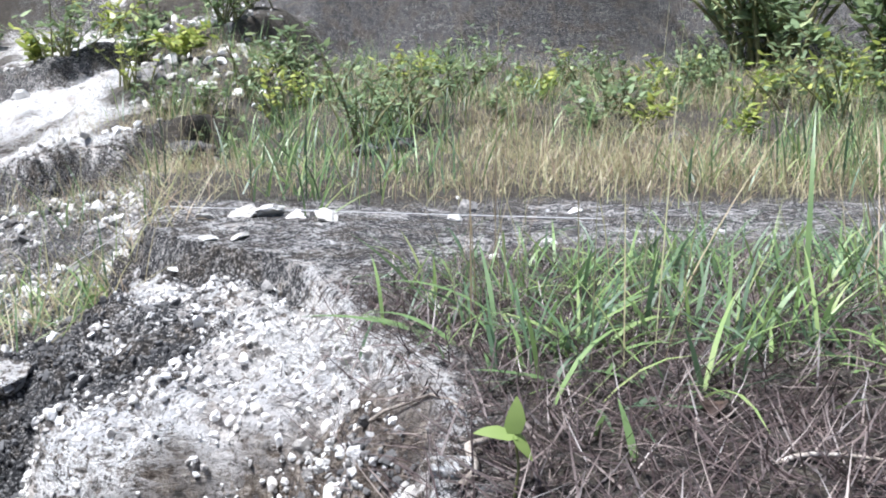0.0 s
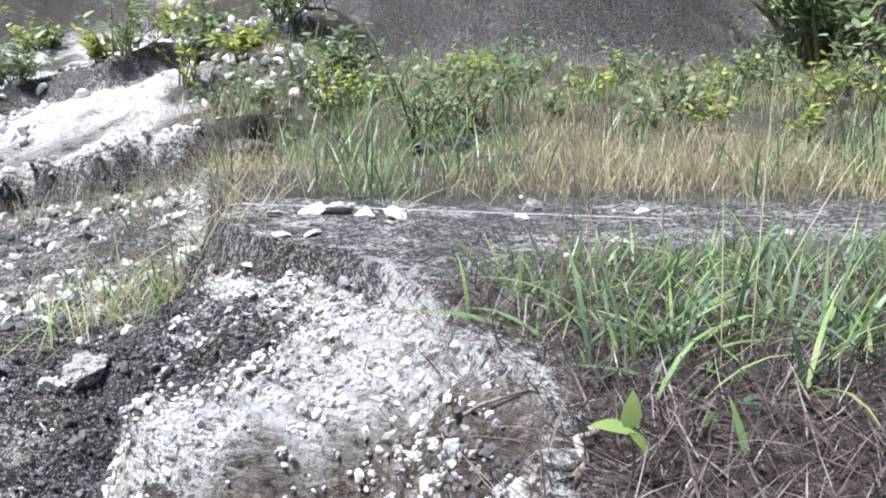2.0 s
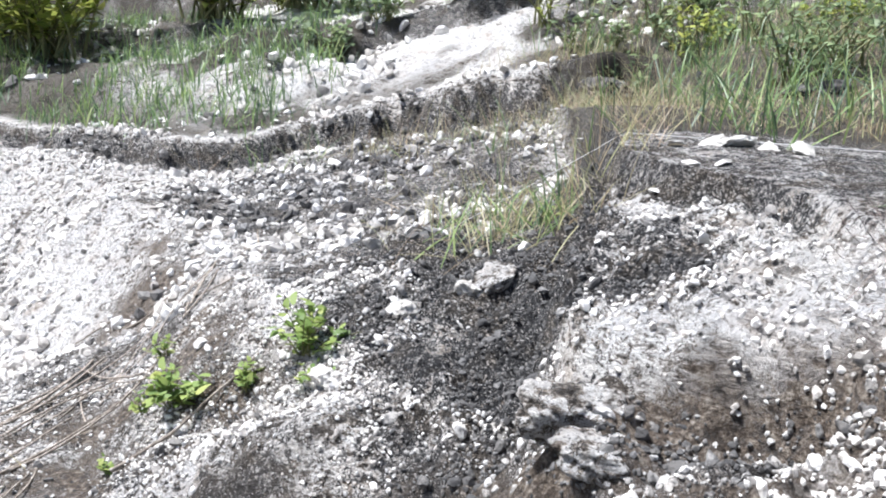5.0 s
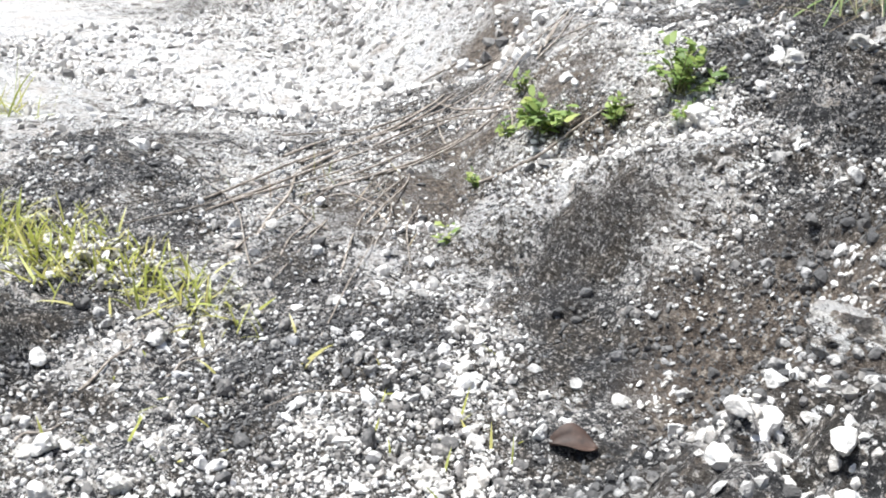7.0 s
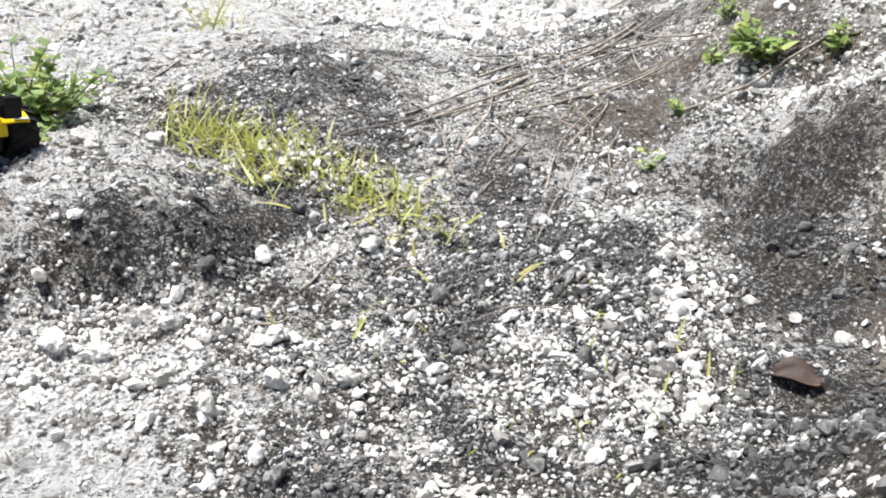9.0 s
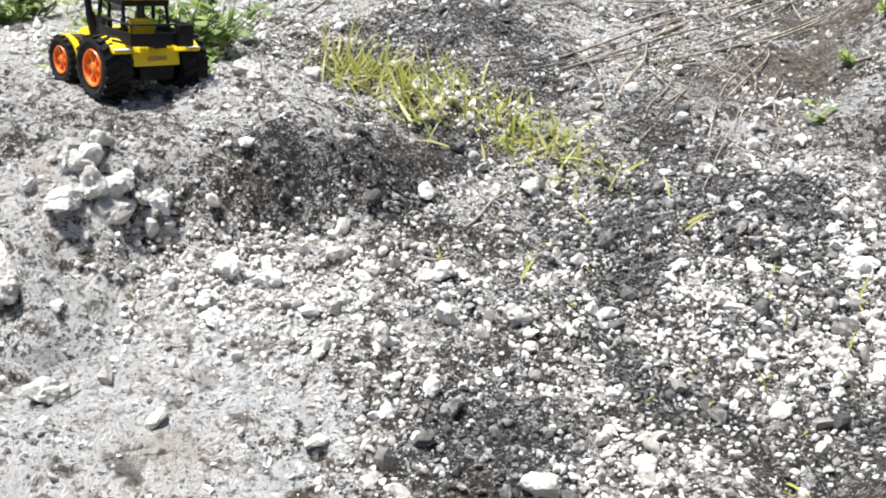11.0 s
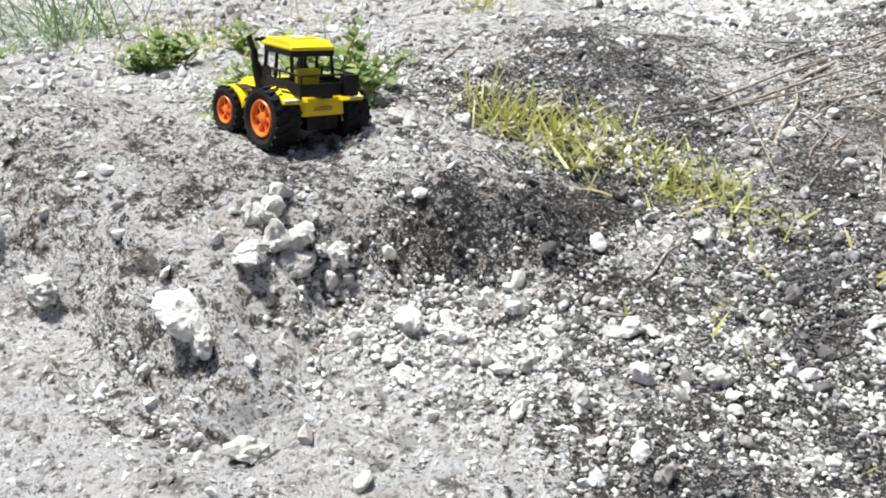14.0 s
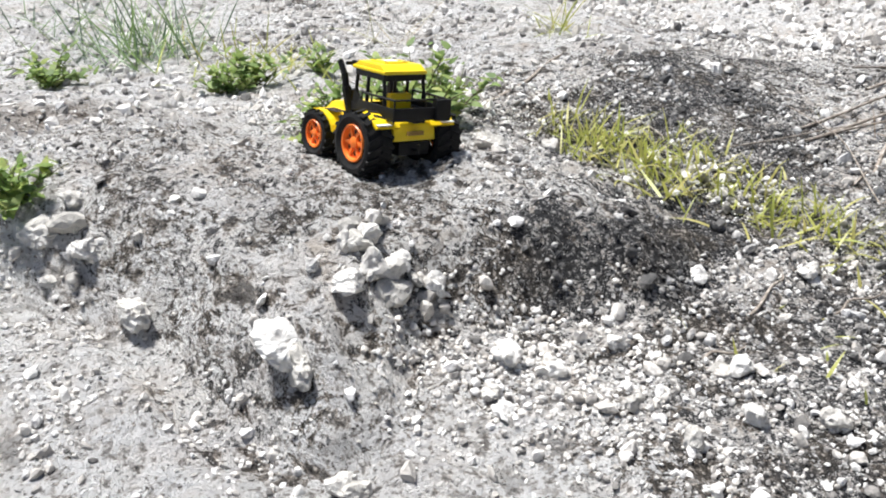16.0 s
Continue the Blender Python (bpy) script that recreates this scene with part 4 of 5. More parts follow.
# the three-leaved seedling at the lip of the ledge
seedling = new("seedling")
seedling.location = (0.045, 0.585, at(0.045, 0.585) - 0.003)
reach = 0.8 - seedling.location.z
v, f = tube([(0, 0, 0), (0.003, 0, reach * 0.5), (0, 0, reach)], 0.0012, 0.0008, 5)
mesh_np("stalk", v, f, STEM, True, seedling)
for heading, lean, length in ((1.3, 0.15, 0.024), (3.1, 1.45, 0.026), (-0.6, 2.3, 0.02)):
    v, f = blades(np.array([[0, 0, reach]]), np.array([heading]), np.array([length]), np.array([0.014]), np.array([lean]), np.array([0.3]), 7)
    mesh_np("leaf", v, f, FRESH, True, seedling)
tagged(seedling, "young seedling with three broad bright green leaves", "seedling")
# long single blades that arch over the lip
for x, y, heading, length, lean, droop in ((0.0, 0.98, 3.2, 0.15, 1.2, 0.5), (0.02, 0.92, 2.6, 0.12, 1.0, 0.9), (0.08, 1.0, 2.9, 0.16, 0.9, 0.9), (0.13, 0.62, 1.9, 0.05, 0.5, 0.3), (0.3, 0.9, 0.3, 0.1, 0.4, 0.8), (0.16, 0.85, 4.4, 0.09, 1.2, 0.6), (0.42, 1.1, 1.2, 0.24, 0.15, 0.6),
                                           (0.5, 1.05, 2.2, 0.22, 0.2, 0.7), (-0.3, 2.1, 2.4, 0.2, 0.15, 0.5)):
    v, f = blades(rooted(np.array([x]), np.array([y])), np.array([heading]), np.array([length]), np.array([0.007]), np.array([lean]), np.array([droop]), 9)
    tagged(mesh_np("grass_blade", v, f, GREEN, True), "single long green grass blade arching over the ledge", "grass", "long grass blades")

# grass runners on the floor
for name, n, cx, cy, sx, sy, lo, hi, mat, label in (("runner_grass", 360, -1.92, 0.53, 0.13, 0.05, 0.03, 0.095, YELLOWISH, "yellow-green creeping grass on the gravel"),
                                                    ("runner_grass", 240, -1.66, 0.63, 0.14, 0.035, 0.03, 0.075, YELLOWISH, "straw-coloured creeping grass runner over stones"),
                                                    ("grass_tuft", 170, -3.4, 0.0, 0.09, 0.09, 0.1, 0.32, GREEN, "green grass tuft on pale gravel"),
                                                    ("grass_tuft", 110, -3.02, 0.2, 0.16, 0.08, 0.05, 0.14, YELLOWISH, "low yellowing grass tuft on the floor"),
                                                    ("grass_tuft", 12, -3.06, 0.6, 0.03, 0.03, 0.1, 0.24, DRY, "sparse dry grass tuft with spreading stalks"),
                                                    ("grass_tuft", 30, -2.8, 1.0, 0.05, 0.04, 0.06, 0.18, YELLOWISH, "thin yellow-green grass tuft beside the slab"),
                                                    ("grass_tuft", 26, -1.2, 0.35, 0.22, 0.06, 0.02, 0.05, YELLOWISH, "tiny grass shoots growing between the stones"),
                                                    ("grass_tuft", 22, -1.0, 0.62, 0.14, 0.1, 0.02, 0.055, YELLOWISH, "tiny grass shoots growing between the stones"),
                                                    ("grass_tuft", 34, -1.66, 1.12, 0.12, 0.08, 0.03, 0.09, DRY, "dry grass tangled among the twigs"),
                                                    ("grass_tuft", 70, -0.62, 1.95, 0.05, 0.12, 0.08, 0.25, DRY, "dry grass tuft at the foot of the ledge"),
                                                    ("grass_tuft", 170, -0.93, 2.25, 0.1, 0.16, 0.1, 0.32, DRY, "tall loose dry grass on the terrace"),
                                                    ("grass_tuft", 80, -0.9, 2.25, 0.12, 0.17, 0.08, 0.28, GREEN, "loose green grass on the terrace"),
                                                    ("grass_tuft", 6, -0.28, 2.05, 0.02, 0.02, 0.1, 0.2, GREEN, "lone tall green grass blades on the ledge"),
                                                    ("grass_tuft", 26, -1.45, 2.9, 0.3, 0.2, 0.06, 0.2, DRY, "loose dry grass on the terrace"),
                                                    ("grass_tuft", 40, -2.4, 4.35, 0.6, 0.15, 0.1, 0.35, DRY, "tall dry grass in front of the far ledge"),
                                                    ("grass_tuft", 40, -1.5, 4.4, 0.4, 0.2, 0.1, 0.4, GREEN, "tall green grass in front of the far ledge"),
                                                    ("grass_tuft", 60, -3.9, -0.2, 0.2, 0.2, 0.08, 0.2, GREEN, "green grass tuft on pale gravel")):
    x, y = RNG.normal(cx, sx, n), RNG.normal(cy, sy, n)
    grass(name, mat, x, y, RNG.uniform(lo, hi, n), RNG.uniform(0.003, 0.007, n) * (0.5 if mat is DRY else 0.85), RNG.uniform(0.3, 1.35, n), RNG.uniform(0.0, 0.8, n), label)

# shrubs on the hillside
for k in range(60):
    y = 4.0 + 2.8 * RNG.uniform(0, 1)
    x = (-0.3 + 0.8 * ((k * 0.618) % 1) ** 0.75) * (y + 0.3)
    plant("shrub", x, y, RNG.uniform(0.15, 0.55), 9, 10, 0.05, LIME if k % 3 == 0 else BUSH, "leafy green shrub on the hillside behind the meadow", "shrub", 0.75, 0.5)
for k in range(16):
    y = 6.2 + 3.6 * RNG.uniform(0, 1)
    x = (-0.62 + 0.5 * ((k * 0.618) % 1)) * y
    plant("shrub", x, y, RNG.uniform(0.3, 0.7), 14, 12, 0.08, LIME if k % 3 == 0 else BUSH, "leafy green shrub among pale rocks", "shrub", 0.6, 0.5)
for x, y, s in ((-6.5, 6.6, 1.5), (-7.6, 7.0, 1.8), (-5.6, 7.8, 1.4), (-8.5, 6.0, 1.8), (-4.9, 8.3, 1.4), (-10, 5.4, 1.8), (-9.5, 8.0, 2.0), (-7, 5.6, 1.2), (2.6, 7.6, 1.8), (3.6, 7.0, 1.8), (4.8, 6.6, 1.8), (3.0, 6.2, 1.4)):
    plant("bush", x, y, s, 34, 30, 0.13, LIME if x < 0 else BUSH, "tall dense bush at the edge of the quarry", "bush", 0.8, 0.5)


# ---- the toy tractor: x forward, y to its left, z up, standing on z = 0 ----
def part(name, bm, mat, parent, label="", smooth=None):
    """One mesh under a thing or a part."""
    me = bpy.data.meshes.new(name)
    bmesh.ops.recalc_face_normals(bm, faces=bm.faces)
    bm.to_mesh(me)
    bm.free()
    me.materials.append(mat)
    if smooth is not None:
        me.polygons.foreach_set("use_smooth", np.full(len(me.polygons), True))
        me.set_sharp_from_angle(angle=radians(smooth))
    ob = new(name, me)
    ob.parent = parent
    if label:
        ob["label"] = label
    return ob


def box(bm, x0, x1, y0, y1, z0, z1, bevel=0.002, turn=None):
    n = bmesh.new()
    bmesh.ops.create_cube(n, size=1)
    for v in n.verts:
        v.co = (x0 + (v.co.x + 0.5) * (x1 - x0), y0 + (v.co.y + 0.5) * (y1 - y0), z0 + (v.co.z + 0.5) * (z1 - z0))
    if bevel:
        bmesh.ops.bevel(n, geom=n.edges[:], offset=bevel, segments=2, affect='EDGES', profile=0.6)
    if turn:
        bmesh.ops.transform(n, matrix=turn, verts=n.verts)
    m = bpy.data.meshes.new("tmp")
    n.to_mesh(m)
    n.free()
    bm.from_mesh(m)
    bpy.data.meshes.remove(m)
    return bm


def prism(bm, outline, y0, y1, bevel=0.0015):
    """A side outline in x and z, drawn out from y0 to y1."""
    n = bmesh.new()
    a = [n.verts.new((x, y0, z)) for x, z in outline]
    c = [n.verts.new((x, y1, z)) for x, z in outline]
    n.faces.new(a)
    n.faces.new(c[::-1])
    k = len(a)
    for i in range(k):
        n.faces.new((a[i], a[(i + 1) % k], c[(i + 1) % k], c[i]))
    bmesh.ops.recalc_face_normals(n, faces=n.faces)
    if bevel:
        bmesh.ops.bevel(n, geom=n.edges[:], offset=bevel, segments=2, affect='EDGES', profile=0.6)
    m = bpy.data.meshes.new("tmp")
    n.to_mesh(m)
    n.free()
    bm.from_mesh(m)
    bpy.data.meshes.remove(m)
    return bm


def rod(bm, p, q, r, sides=8):
    p, q = Vector(p), Vector(q)
    m = Matrix.Translation((p + q) / 2) @ (q - p).to_track_quat("Z", "Y").to_matrix().to_4x4()
    bmesh.ops.create_cone(bm, cap_ends=True, segments=sides, radius1=r, radius2=r, depth=(q - p).length, matrix=m)
    return bm


def lathe(bm, profile, turns=36):
    """Spins (radius, y) points about the y axis."""
    rings = []
    for k in range(turns):
        a = 2 * math.pi * k / turns
        rings.append([bm.verts.new((r * math.cos(a), y, r * math.sin(a))) for r, y in profile])
    for k in range(turns):
        for i in range(len(profile) - 1):
            bm.faces.new((rings[k][i], rings[k][i + 1], rings[(k + 1) % turns][i + 1], rings[(k + 1) % turns][i]))
    return bm


def wheel(parent, x, y, r, w, out):
    """out: +1 where the hub cap faces +y."""
    h = w / 2
    hub = r * 0.6
    bm = bmesh.new()
    lathe(bm, [(hub, -h * 0.8), (r * 0.8, -h), (r * 0.93, -h * 0.94), (r * 0.95, -h * 0.5), (r * 0.95, h * 0.5), (r * 0.93, h * 0.94), (r * 0.8, h), (hub, h * 0.8), (hub * 0.97, 0), (hub, -h * 0.8)])
    tyre_parent = new("wheel")
    tyre_parent.parent = parent
    tyre_parent.location = (x, y, r - 0.008)
    part("tyre", bm, TYRE, tyre_parent, "chunky black tyre with deep lugs", 35)
    lugs, lug_mesh = 20, None
    for k in range(lugs):
        for s in (-1, 1):
            a = 2 * math.pi * (k + 0.25 * s) / lugs
            if lug_mesh is None:
                bm = bmesh.new()
                box(bm, -r * 0.035, r * 0.05, -h * 0.49, h * 0.49, -r * 0.055, r * 0.055, 0.0)
                lug = part("lug", bm, TYRE, tyre_parent)
                lug_mesh = lug.data
            else:
                lug = new("lug", lug_mesh)
                lug.parent = tyre_parent
            lug.matrix_local = Matrix.Rotation(-a, 4, 'Y') @ pose(r * 0.955, s * h * 0.5, 0, 0, 0, 0) @ pose(0, 0, 0, s * 24)
    bm = bmesh.new()
    f = out
    lathe(bm, [(hub * 0.985, f * h * 0.82), (hub * 0.93, f * h * 0.93), (hub * 0.84, f * h * 0.9), (hub * 0.78, f * h * 0.62), (hub * 0.34, f * h * 0.6), (hub * 0.3, f * h * 0.8), (hub * 0.18, f * h * 0.86), (0.0004, f * h * 0.86)], 40)
    for k in range(6):
        a = 2 * math.pi * k / 6
        m = Matrix.Rotation(-a, 4, 'Y')
        box(bm, hub * 0.3, hub * 0.8, min(f * h * 0.55, f * h * 0.75), max(f * h * 0.55, f * h * 0.75), -hub * 0.09, hub * 0.09, 0.0004, m)
    part("rim", bm, ORANGE, tyre_parent, "bright orange six-spoked rim", 35)
    bm = bmesh.new()
    for k in range(6):
        a = 2 * math.pi * (k + 0.5) / 6
        m = Matrix.Rotation(-a, 4, 'Y') @ Matrix.Translation((hub * 0.56, f * h * 0.612, 0)) @ Matrix.Rotation(math.pi / 2, 4, 'X')
        bmesh.ops.create_cone(bm, cap_ends=True, segments=12, radius1=hub * 0.12, radius2=hub * 0.12, depth=0.0012, matrix=m)
    part("rim_hole", bm, BLACK, tyre_parent, "dark round openings in the rim")
    return tyre_parent


def toy_tractor():
    t = new("toy_tractor")
    wheel(t, -0.07, 0.076, 0.057, 0.054, 1)
    wheel(t, -0.07, -0.076, 0.057, 0.054, -1)
    wheel(t, 0.077, 0.068, 0.045, 0.043, 1)
    wheel(t, 0.077, -0.068, 0.045, 0.043, -1)
    bm = bmesh.new()
    box(bm, -0.105, 0.115, -0.026, 0.026, 0.028, 0.052, 0.003)
    rod(bm, (-0.068, -0.06, 0.044), (-0.068, 0.06, 0.044), 0.006)
    rod(bm, (0.077, -0.055, 0.036), (0.077, 0.055, 0.036), 0.005)
    box(bm, -0.118, -0.09, -0.034, 0.034, 0.03, 0.055, 0.004)
    part("chassis", bm, BLACK, t, "black plastic underframe with axles", 40)
    bm = bmesh.new()
    box(bm, 0.108, 0.132, -0.045, 0.045, 0.018, 0.052, 0.004)
    part("grille", bm, BLACK, t, "black front bumper block", 40)
    bm = bmesh.new()
    prism(bm, [(0.008, 0.05), (0.118, 0.05), (0.128, 0.058), (0.124, 0.076), (0.104, 0.092), (0.06, 0.1), (0.008, 0.104)], -0.032, 0.032, 0.006)
    part("hood", bm, YELLOW, t, "glossy yellow plastic engine hood", 40)
    for s in (-1, 1):
        bm = bmesh.new()
        arch = [(0.076 + 0.052 * math.cos(a), 0.038 + 0.046 * math.sin(a)) for a in np.linspace(2.9, 0.15, 11)]
        inner = [(0.076 + 0.047 * math.cos(a), 0.038 + 0.041 * math.sin(a)) for a in np.linspace(0.15, 2.9, 11)]
        y0, y1 = sorted((s * 0.03, s * 0.078))
        prism(bm, arch + inner, y0, y1, 0.001)
        f = part("front_fender", bm, YELLOW, t, "yellow curved mudguard over the small wheel", 40)
        bm = bmesh.new()
        box(bm, 0.03, 0.072, min(s * 0.045, s * 0.068), max(s * 0.045, s * 0.068), 0.0835, 0.0846, 0)
        for k in range(5):
            box(bm, 0.034 + 0.007 * k, 0.038 + 0.007 * k, min(s * 0.05, s * 0.06), max(s * 0.05, s * 0.06), 0.0846, 0.0852, 0)
        part("decal", bm, DECAL, f, "dark printed stripes")
        bm = bmesh.new()
        arch = [(-0.07 + 0.066 * math.cos(a), 0.044 + 0.06 * math.sin(a)) for a in np.linspace(2.45, 0.1, 12)]
        inner = [(-0.07 + 0.061 * math.cos(a), 0.044 + 0.055 * math.sin(a)) for a in np.linspace(0.1, 2.45, 12)]
        y0, y1 = sorted((s * 0.034, s * 0.086))
        prism(bm, arch + inner, y0, y1, 0.001)
        f = part("rear_fender", bm, YELLOW, t, "yellow curved mudguard over the big wheel", 40)
        bm = bmesh.new()
        box(bm, -0.1245, -0.104, min(s * 0.056, s * 0.083), max(s * 0.056, s * 0.083), 0.0865, 0.0885, 0, pose(0, 0, 0))
        part("sticker", bm, WHITE, f, "small white sticker")
        bm = bmesh.new()
        y0, y1 = sorted((s * 0.04, s * 0.072))
        box(bm, -0.014, 0.01, y0, y1, 0.024, 0.066, 0.002)
        e = part("step", bm, YELLOW, t, "yellow side step with square openings", 40)
        for zz in (0.034, 0.05):
            bm = bmesh.new()
            box(bm, -0.009, 0.005, s * 0.0722 - 0.0006, s * 0.0722 + 0.0006, zz - 0.005, zz + 0.005, 0)
            part("step_opening", bm, BLACK, e)
        # exhaust and intake pipes
        bm = bmesh.new()
        top = 0.176 if s > 0 else 0.16
        rod(bm, (0.022, s * 0.044, 0.085), (0.03, s * 0.05, 0.13), 0.009)
        rod(bm, (0.03, s * 0.05, 0.125), (0.034, s * 0.052, 0.155), 0.0065)
        rod(bm, (0.034, s * 0.052, 0.152), (0.046, s * 0.055, top), 0.0055)
        part("exhaust_pipe", bm, BLACK, t, "bent black exhaust pipe beside the cab", 40)
    bm = bmesh.new()
    rod(bm, (0.082, 0, 0.09), (0.082, 0, 0.106), 0.008, 16)
    rod(bm, (0.082, 0, 0.104), (0.082, 0, 0.116), 0.0115, 16)
    part("air_intake", bm, BLACK, t, "round black air intake cap", 40)
    # rear body
    bm = bmesh.new()
    prism(bm, [(-0.118, 0.056), (0.01, 0.056), (0.01, 0.088), (-0.112, 0.088)], -0.046, 0.046, 0.003)
    r = part("rear_body", bm, YELLOW, t, "yellow plastic rear panel", 40)
    bm = bmesh.new()
    box(bm, -0.119, -0.116, -0.018, 0.018, 0.066, 0.073, 0)
    part("slot", bm, BRASS, r, "narrow brownish slot")
    # cab
    bm = bmesh.new()
    for s in (-1, 1):
        for p, q, w in (((0.012, 0.044, 0.086), (0.004, 0.042, 0.165), 0.0036), ((-0.028, 0.045, 0.086), (-0.03, 0.043, 0.165), 0.0034), ((-0.088, 0.045, 0.086), (-0.074, 0.042, 0.165), 0.0034)):
            rod(bm, (p[0], s * p[1], p[2]), (q[0], s * q[1], q[2]), w, 6)
        box(bm, -0.09, 0.016, s * 0.045 - 0.003, s * 0.045 + 0.003, 0.084, 0.106, 0.001)
        box(bm, -0.08, 0.008, s * 0.043 - 0.003, s * 0.043 + 0.003, 0.156, 0.166, 0.001)
        prism(bm, [(0.014, 0.1), (-0.028, 0.1), (-0.01, 0.116), (0.008, 0.13)], s * 0.045 - 0.0025, s * 0.045 + 0.0025, 0)
    box(bm, -0.09, -0.084, -0.045, 0.045, 0.084, 0.108, 0.001)
    box(bm, -0.079, -0.072, -0.043, 0.043, 0.155, 0.166, 0.001)
    box(bm, 0.0, 0.008, -0.043, 0.043, 0.155, 0.166, 0.001)
    box(bm, 0.008, 0.014, -0.044, 0.044, 0.084, 0.104, 0.001)
    part("cab_frame", bm, BLACK, t, "open black cab frame with pillars", 40)
    bm = bmesh.new()
    box(bm, -0.06, -0.022, -0.024, 0.024, 0.086, 0.1, 0.004)
    box(bm, -0.07, -0.058, -0.024, 0.024, 0.09, 0.132, 0.004)
    part("seat", bm, YELLOW, t, "yellow driver seat inside the cab", 40)
    bm = bmesh.new()
    rod(bm, (-0.002, 0, 0.09), (-0.014, 0, 0.118), 0.002)
    m = pose(-0.015, 0, 0.119, 0, -30)
    for k in range(14):
        a, c = 2 * math.pi * k / 14, 2 * math.pi * (k + 1) / 14
        rod(bm, m @ Vector((0.012 * math.cos(a), 0.012 * math.sin(a), 0)), m @ Vector((0.012 * math.cos(c), 0.012 * math.sin(c), 0)), 0.0015, 5)
    part("steering_wheel", bm, BLACK, t, "small black steering wheel", 40)
    bm = bmesh.new()
    n = 8
    box(bm, -0.082, 0.018, -0.047, 0.047, 0.166, 0.173, 0.003)
    prism(bm, [(-0.08, 0.172), (0.016, 0.172), (0.0, 0.182), (-0.064, 0.182)], -0.045, 0.045, 0.002)
    roof = part("roof", bm, YELLOW, t, "yellow cab roof with a raised middle", 40)
    bm = bmesh.new()
    box(bm, -0.052, -0.008, -0.026, 0.026, 0.1805, 0.1842, 0.0015)
    hatch = part("hatch", bm, YELLOW, roof, "raised yellow square hatch", 40)
    bm = bmesh.new()
    box(bm, -0.04, -0.02, -0.014, 0.014, 0.1845, 0.1849, 0)
    part("sticker", bm, WHITE, roof, "faded white sticker with marks")
    for s in (-1, 1):
        for x in (-0.046, -0.03, -0.014):
            bm = bmesh.new()
            box(bm, x - 0.0025, x + 0.0025, s * 0.0205 - 0.0025, s * 0.0205 + 0.0025, 0.1843, 0.1847, 0)
            part("roof_mark", bm, DECAL, roof)
        bm = bmesh.new()
        box(bm, -0.05, -0.02, s * 0.032 - 0.002, s * 0.032 + 0.002, 0.1808, 0.1816, 0)
        part("roof_slot", bm, DECAL, roof)
        bm = bmesh.new()
        box(bm, 0.014, 0.03, s * 0.038 - 0.003, s * 0.038 + 0.003, 0.168, 0.178, 0.001)
        box(bm, 0.024, 0.03, s * 0.044 - 0.01, s * 0.044 + 0.01, 0.17, 0.176, 0.001)
        part("roof_lamp", bm, BLACK, roof, "small black lamp bracket", 40)
    # rear guard rail
    bm = bmesh.new()
    for s in (-1, 1):
        box(bm, -0.128, -0.02, s * 0.056 - 0.002, s * 0.056 + 0.002, 0.094, 0.116, 0.001)
        rod(bm, (-0.128, s * 0.056, 0.13), (-0.03, s * 0.056, 0.13), 0.002, 6)
        for x in (-0.128, -0.095, -0.06, -0.03):
            rod(bm, (x, s * 0.056, 0.09), (x, s * 0.056, 0.131), 0.0018, 6)
        box(bm, -0.03, -0.02, min(s * 0.044, s * 0.058), max(s * 0.044, s * 0.058), 0.09, 0.1, 0)
    box(bm, -0.13, -0.126, -0.057, 0.057, 0.094, 0.116, 0.001)
    rod(bm, (-0.128, -0.056, 0.13), (-0.128, 0.056, 0.13), 0.002, 6)
    box(bm, -0.128, -0.085, -0.012, 0.012, 0.089, 0.094, 0)
    part("guard_rail", bm, BLACK, t, "black rail rack round the back of the cab", 40)
    bm = bmesh.new()
    box(bm, -0.137, -0.122, -0.062, -0.03, 0.092, 0.13, 0.002)
    part("tool_box", bm, BLACK, t, "square black box on the rear rail", 40)
    bm = bmesh.new()
    rod(bm, (-0.11, 0, 0.04), (-0.132, 0, 0.04), 0.003)
    rod(bm, (-0.13, 0, 0.034), (-0.13, 0, 0.052), 0.003)
    part("tow_hook", bm, BLACK, t, "short black tow hook", 40)
    return tagged(t, "yellow and black plastic toy tractor with orange rims", "toy tractor")


DECAL = plain("dark_print", [(0.35, (0.02, 0.02, 0.02)), (0.65, (0.05, 0.03, 0.03))], 300, 0.5)
WHITE = plain("white_sticker", [(0.4, (0.75, 0.73, 0.72)), (0.6, (0.8, 0.8, 0.78))], 90, 0.4)
BRASS = plain("brown_slot", [(0.3, (0.25, 0.14, 0.03)), (0.7, (0.4, 0.24, 0.05))], 120, 0.5)

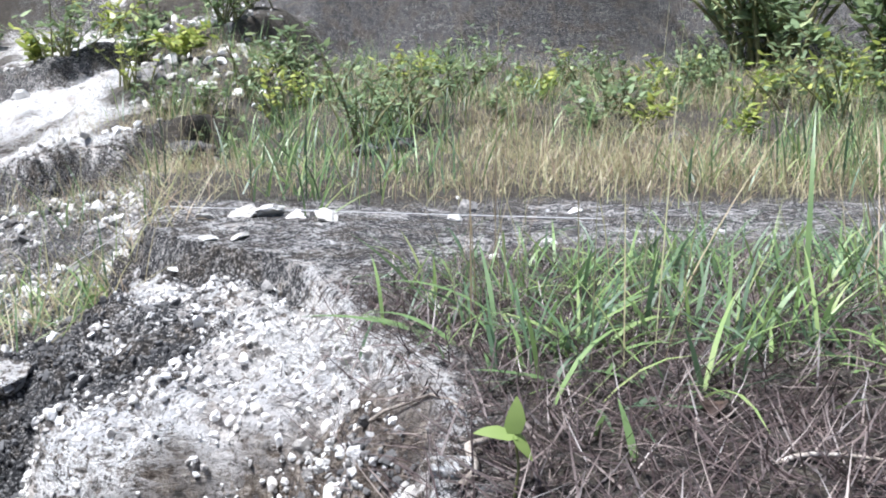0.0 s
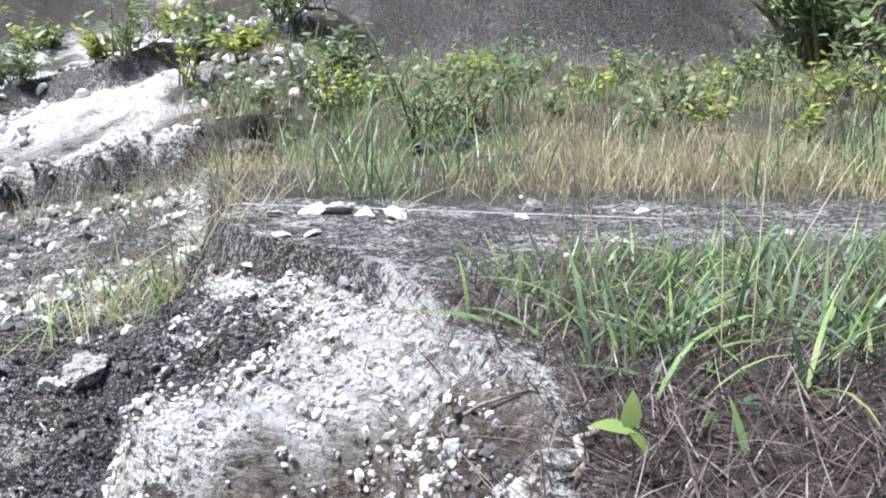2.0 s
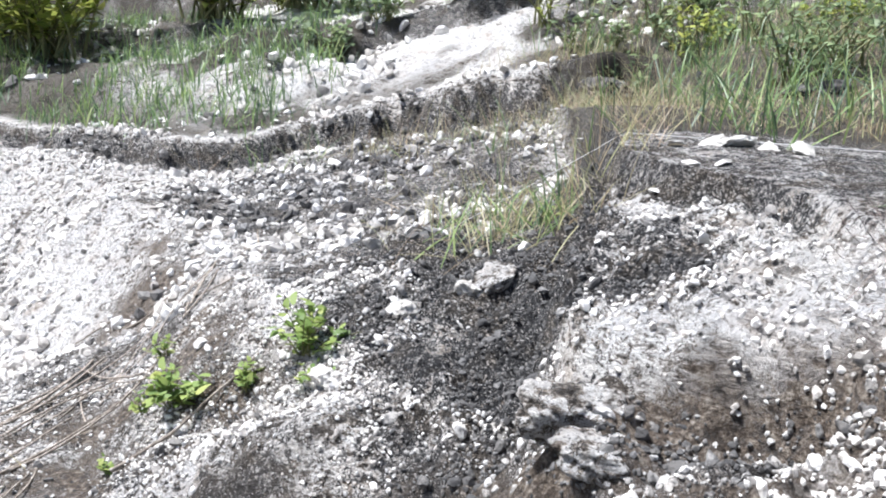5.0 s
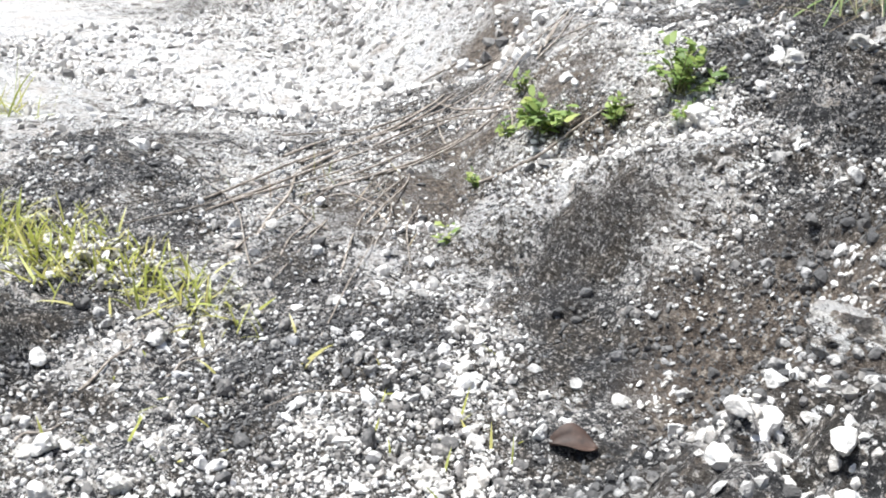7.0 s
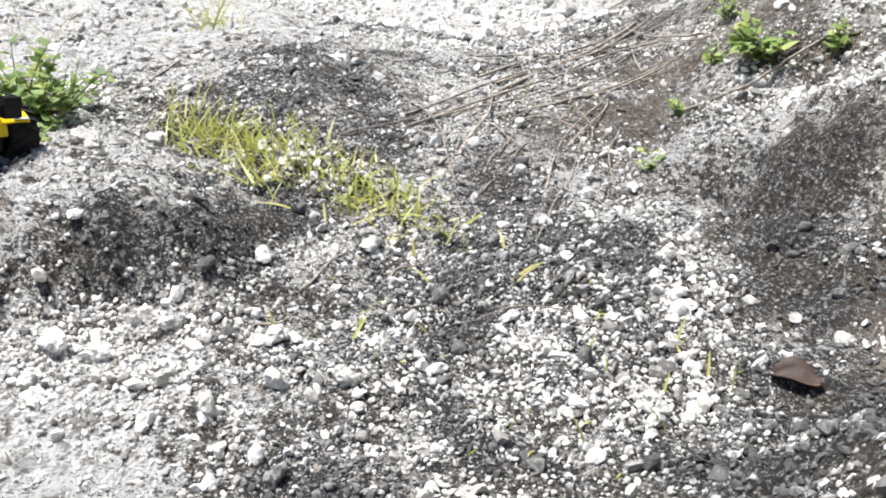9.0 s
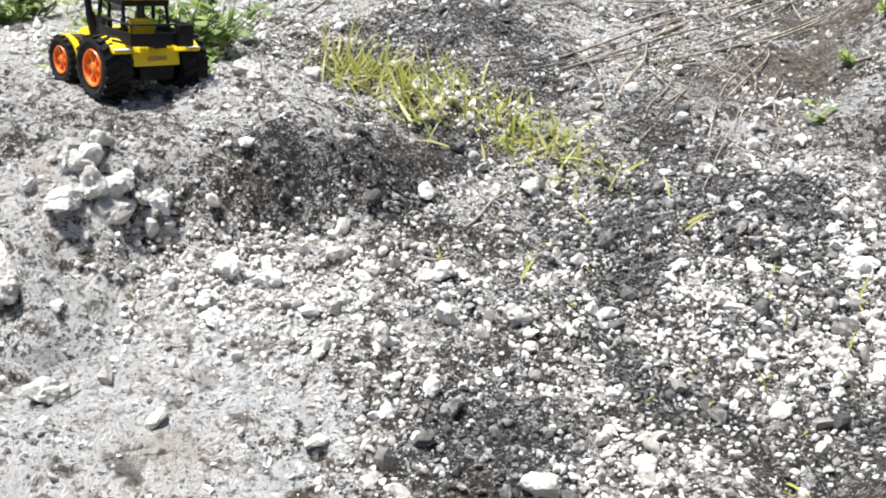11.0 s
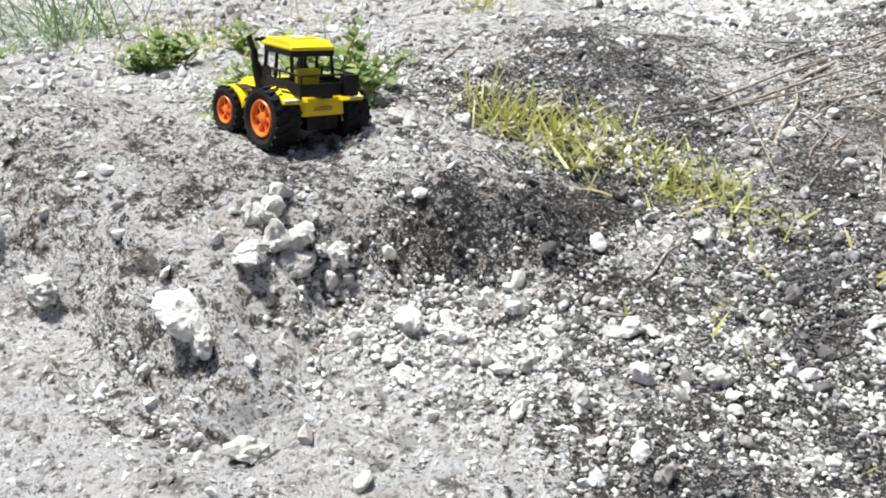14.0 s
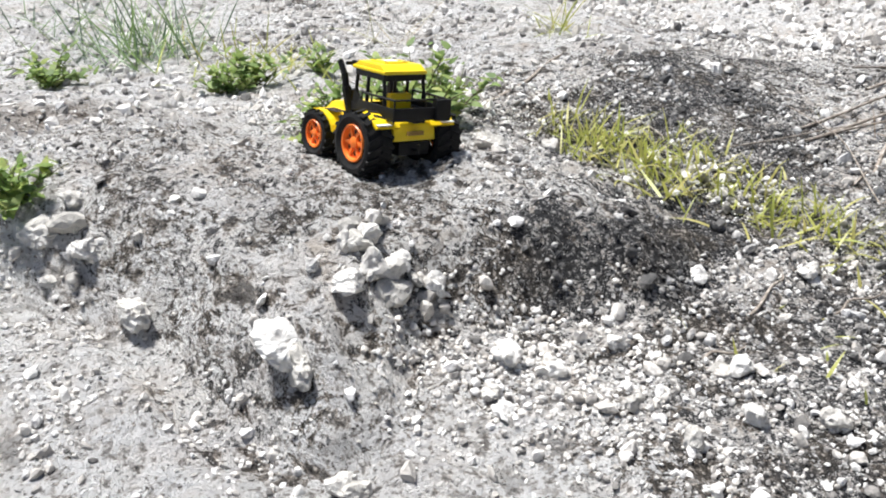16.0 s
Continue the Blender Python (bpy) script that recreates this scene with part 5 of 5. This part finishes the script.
tractor = toy_tractor()
TX, TY, THEAD = -1.984, 0.061, 190.0
tractor.matrix_world = pose(TX, TY, at(TX, TY) + 0.004, 10.5, 5.5, THEAD) @ Matrix.Scale(0.87, 4)


# ---- last small things ----
def fallen_leaf(x, y, length, heading, label):
    bm = bmesh.new()
    rows, cols = 10, 5
    grid = []
    for i in range(rows + 1):
        t = i / rows
        w = 0.36 * length * math.sin(math.pi * min(1, 0.06 + t * 0.94)) ** 0.8
        grid.append([bm.verts.new(((t - 0.5) * length, w * (j / cols - 0.5) * 2, 0.25 * length * (abs(j / cols - 0.5) * 2) ** 2 * (0.6 + 0.4 * math.sin(5 * t)) + 0.12 * length * math.sin(math.pi * t))) for j in range(cols + 1)])
    for i in range(rows):
        for j in range(cols):
            bm.faces.new((grid[i][j], grid[i + 1][j], grid[i + 1][j + 1], grid[i][j + 1]))
    me = bpy.data.meshes.new("fallen_leaf")
    bm.to_mesh(me)
    bm.free()
    me.materials.append(BROWN_LEAF)
    me.polygons.foreach_set("use_smooth", np.full(len(me.polygons), True))
    ob = new("fallen_leaf", me)
    ob.matrix_world = pose(x, y, at(x, y) + 0.004, 8, -6, heading)
    m = ob.modifiers.new("thickness", 'SOLIDIFY')
    m.thickness = 0.0008
    return tagged(ob, label, "leaf")


BROWN_LEAF = plain("brown_dry_leaf", [(0.3, (0.022, 0.013, 0.01)), (0.6, (0.06, 0.035, 0.026)), (0.8, (0.13, 0.085, 0.065))], 60, 0.7, 0.4)
fallen_leaf(-0.84, 0.715, 0.065, 25, "curled dark brown dry leaf lying on grey gravel")
fallen_leaf(0.2, 0.7, 0.032, 80, "curled rust-brown dead leaf among dry grass")

t = np.linspace(0, 1, 40)
px, py = 0.32 - 1.55 * t, 1.93 + 0.42 * t
pz = np.maximum(height(px, py) + 0.0015, 0.79 - 0.36 * np.clip(t - 0.62, 0, 1) / 0.38)
v, f = tube(np.stack([px, py, pz], -1), 0.0007, 0.0007, 4)
THREAD = plain("white_thread", [(0.3, (0.7, 0.7, 0.7)), (0.7, (0.8, 0.8, 0.8))], 400, 0.6)
tagged(mesh_np("thread", v, f, THREAD, True), "thin white thread stretched across the ledge", "thread")
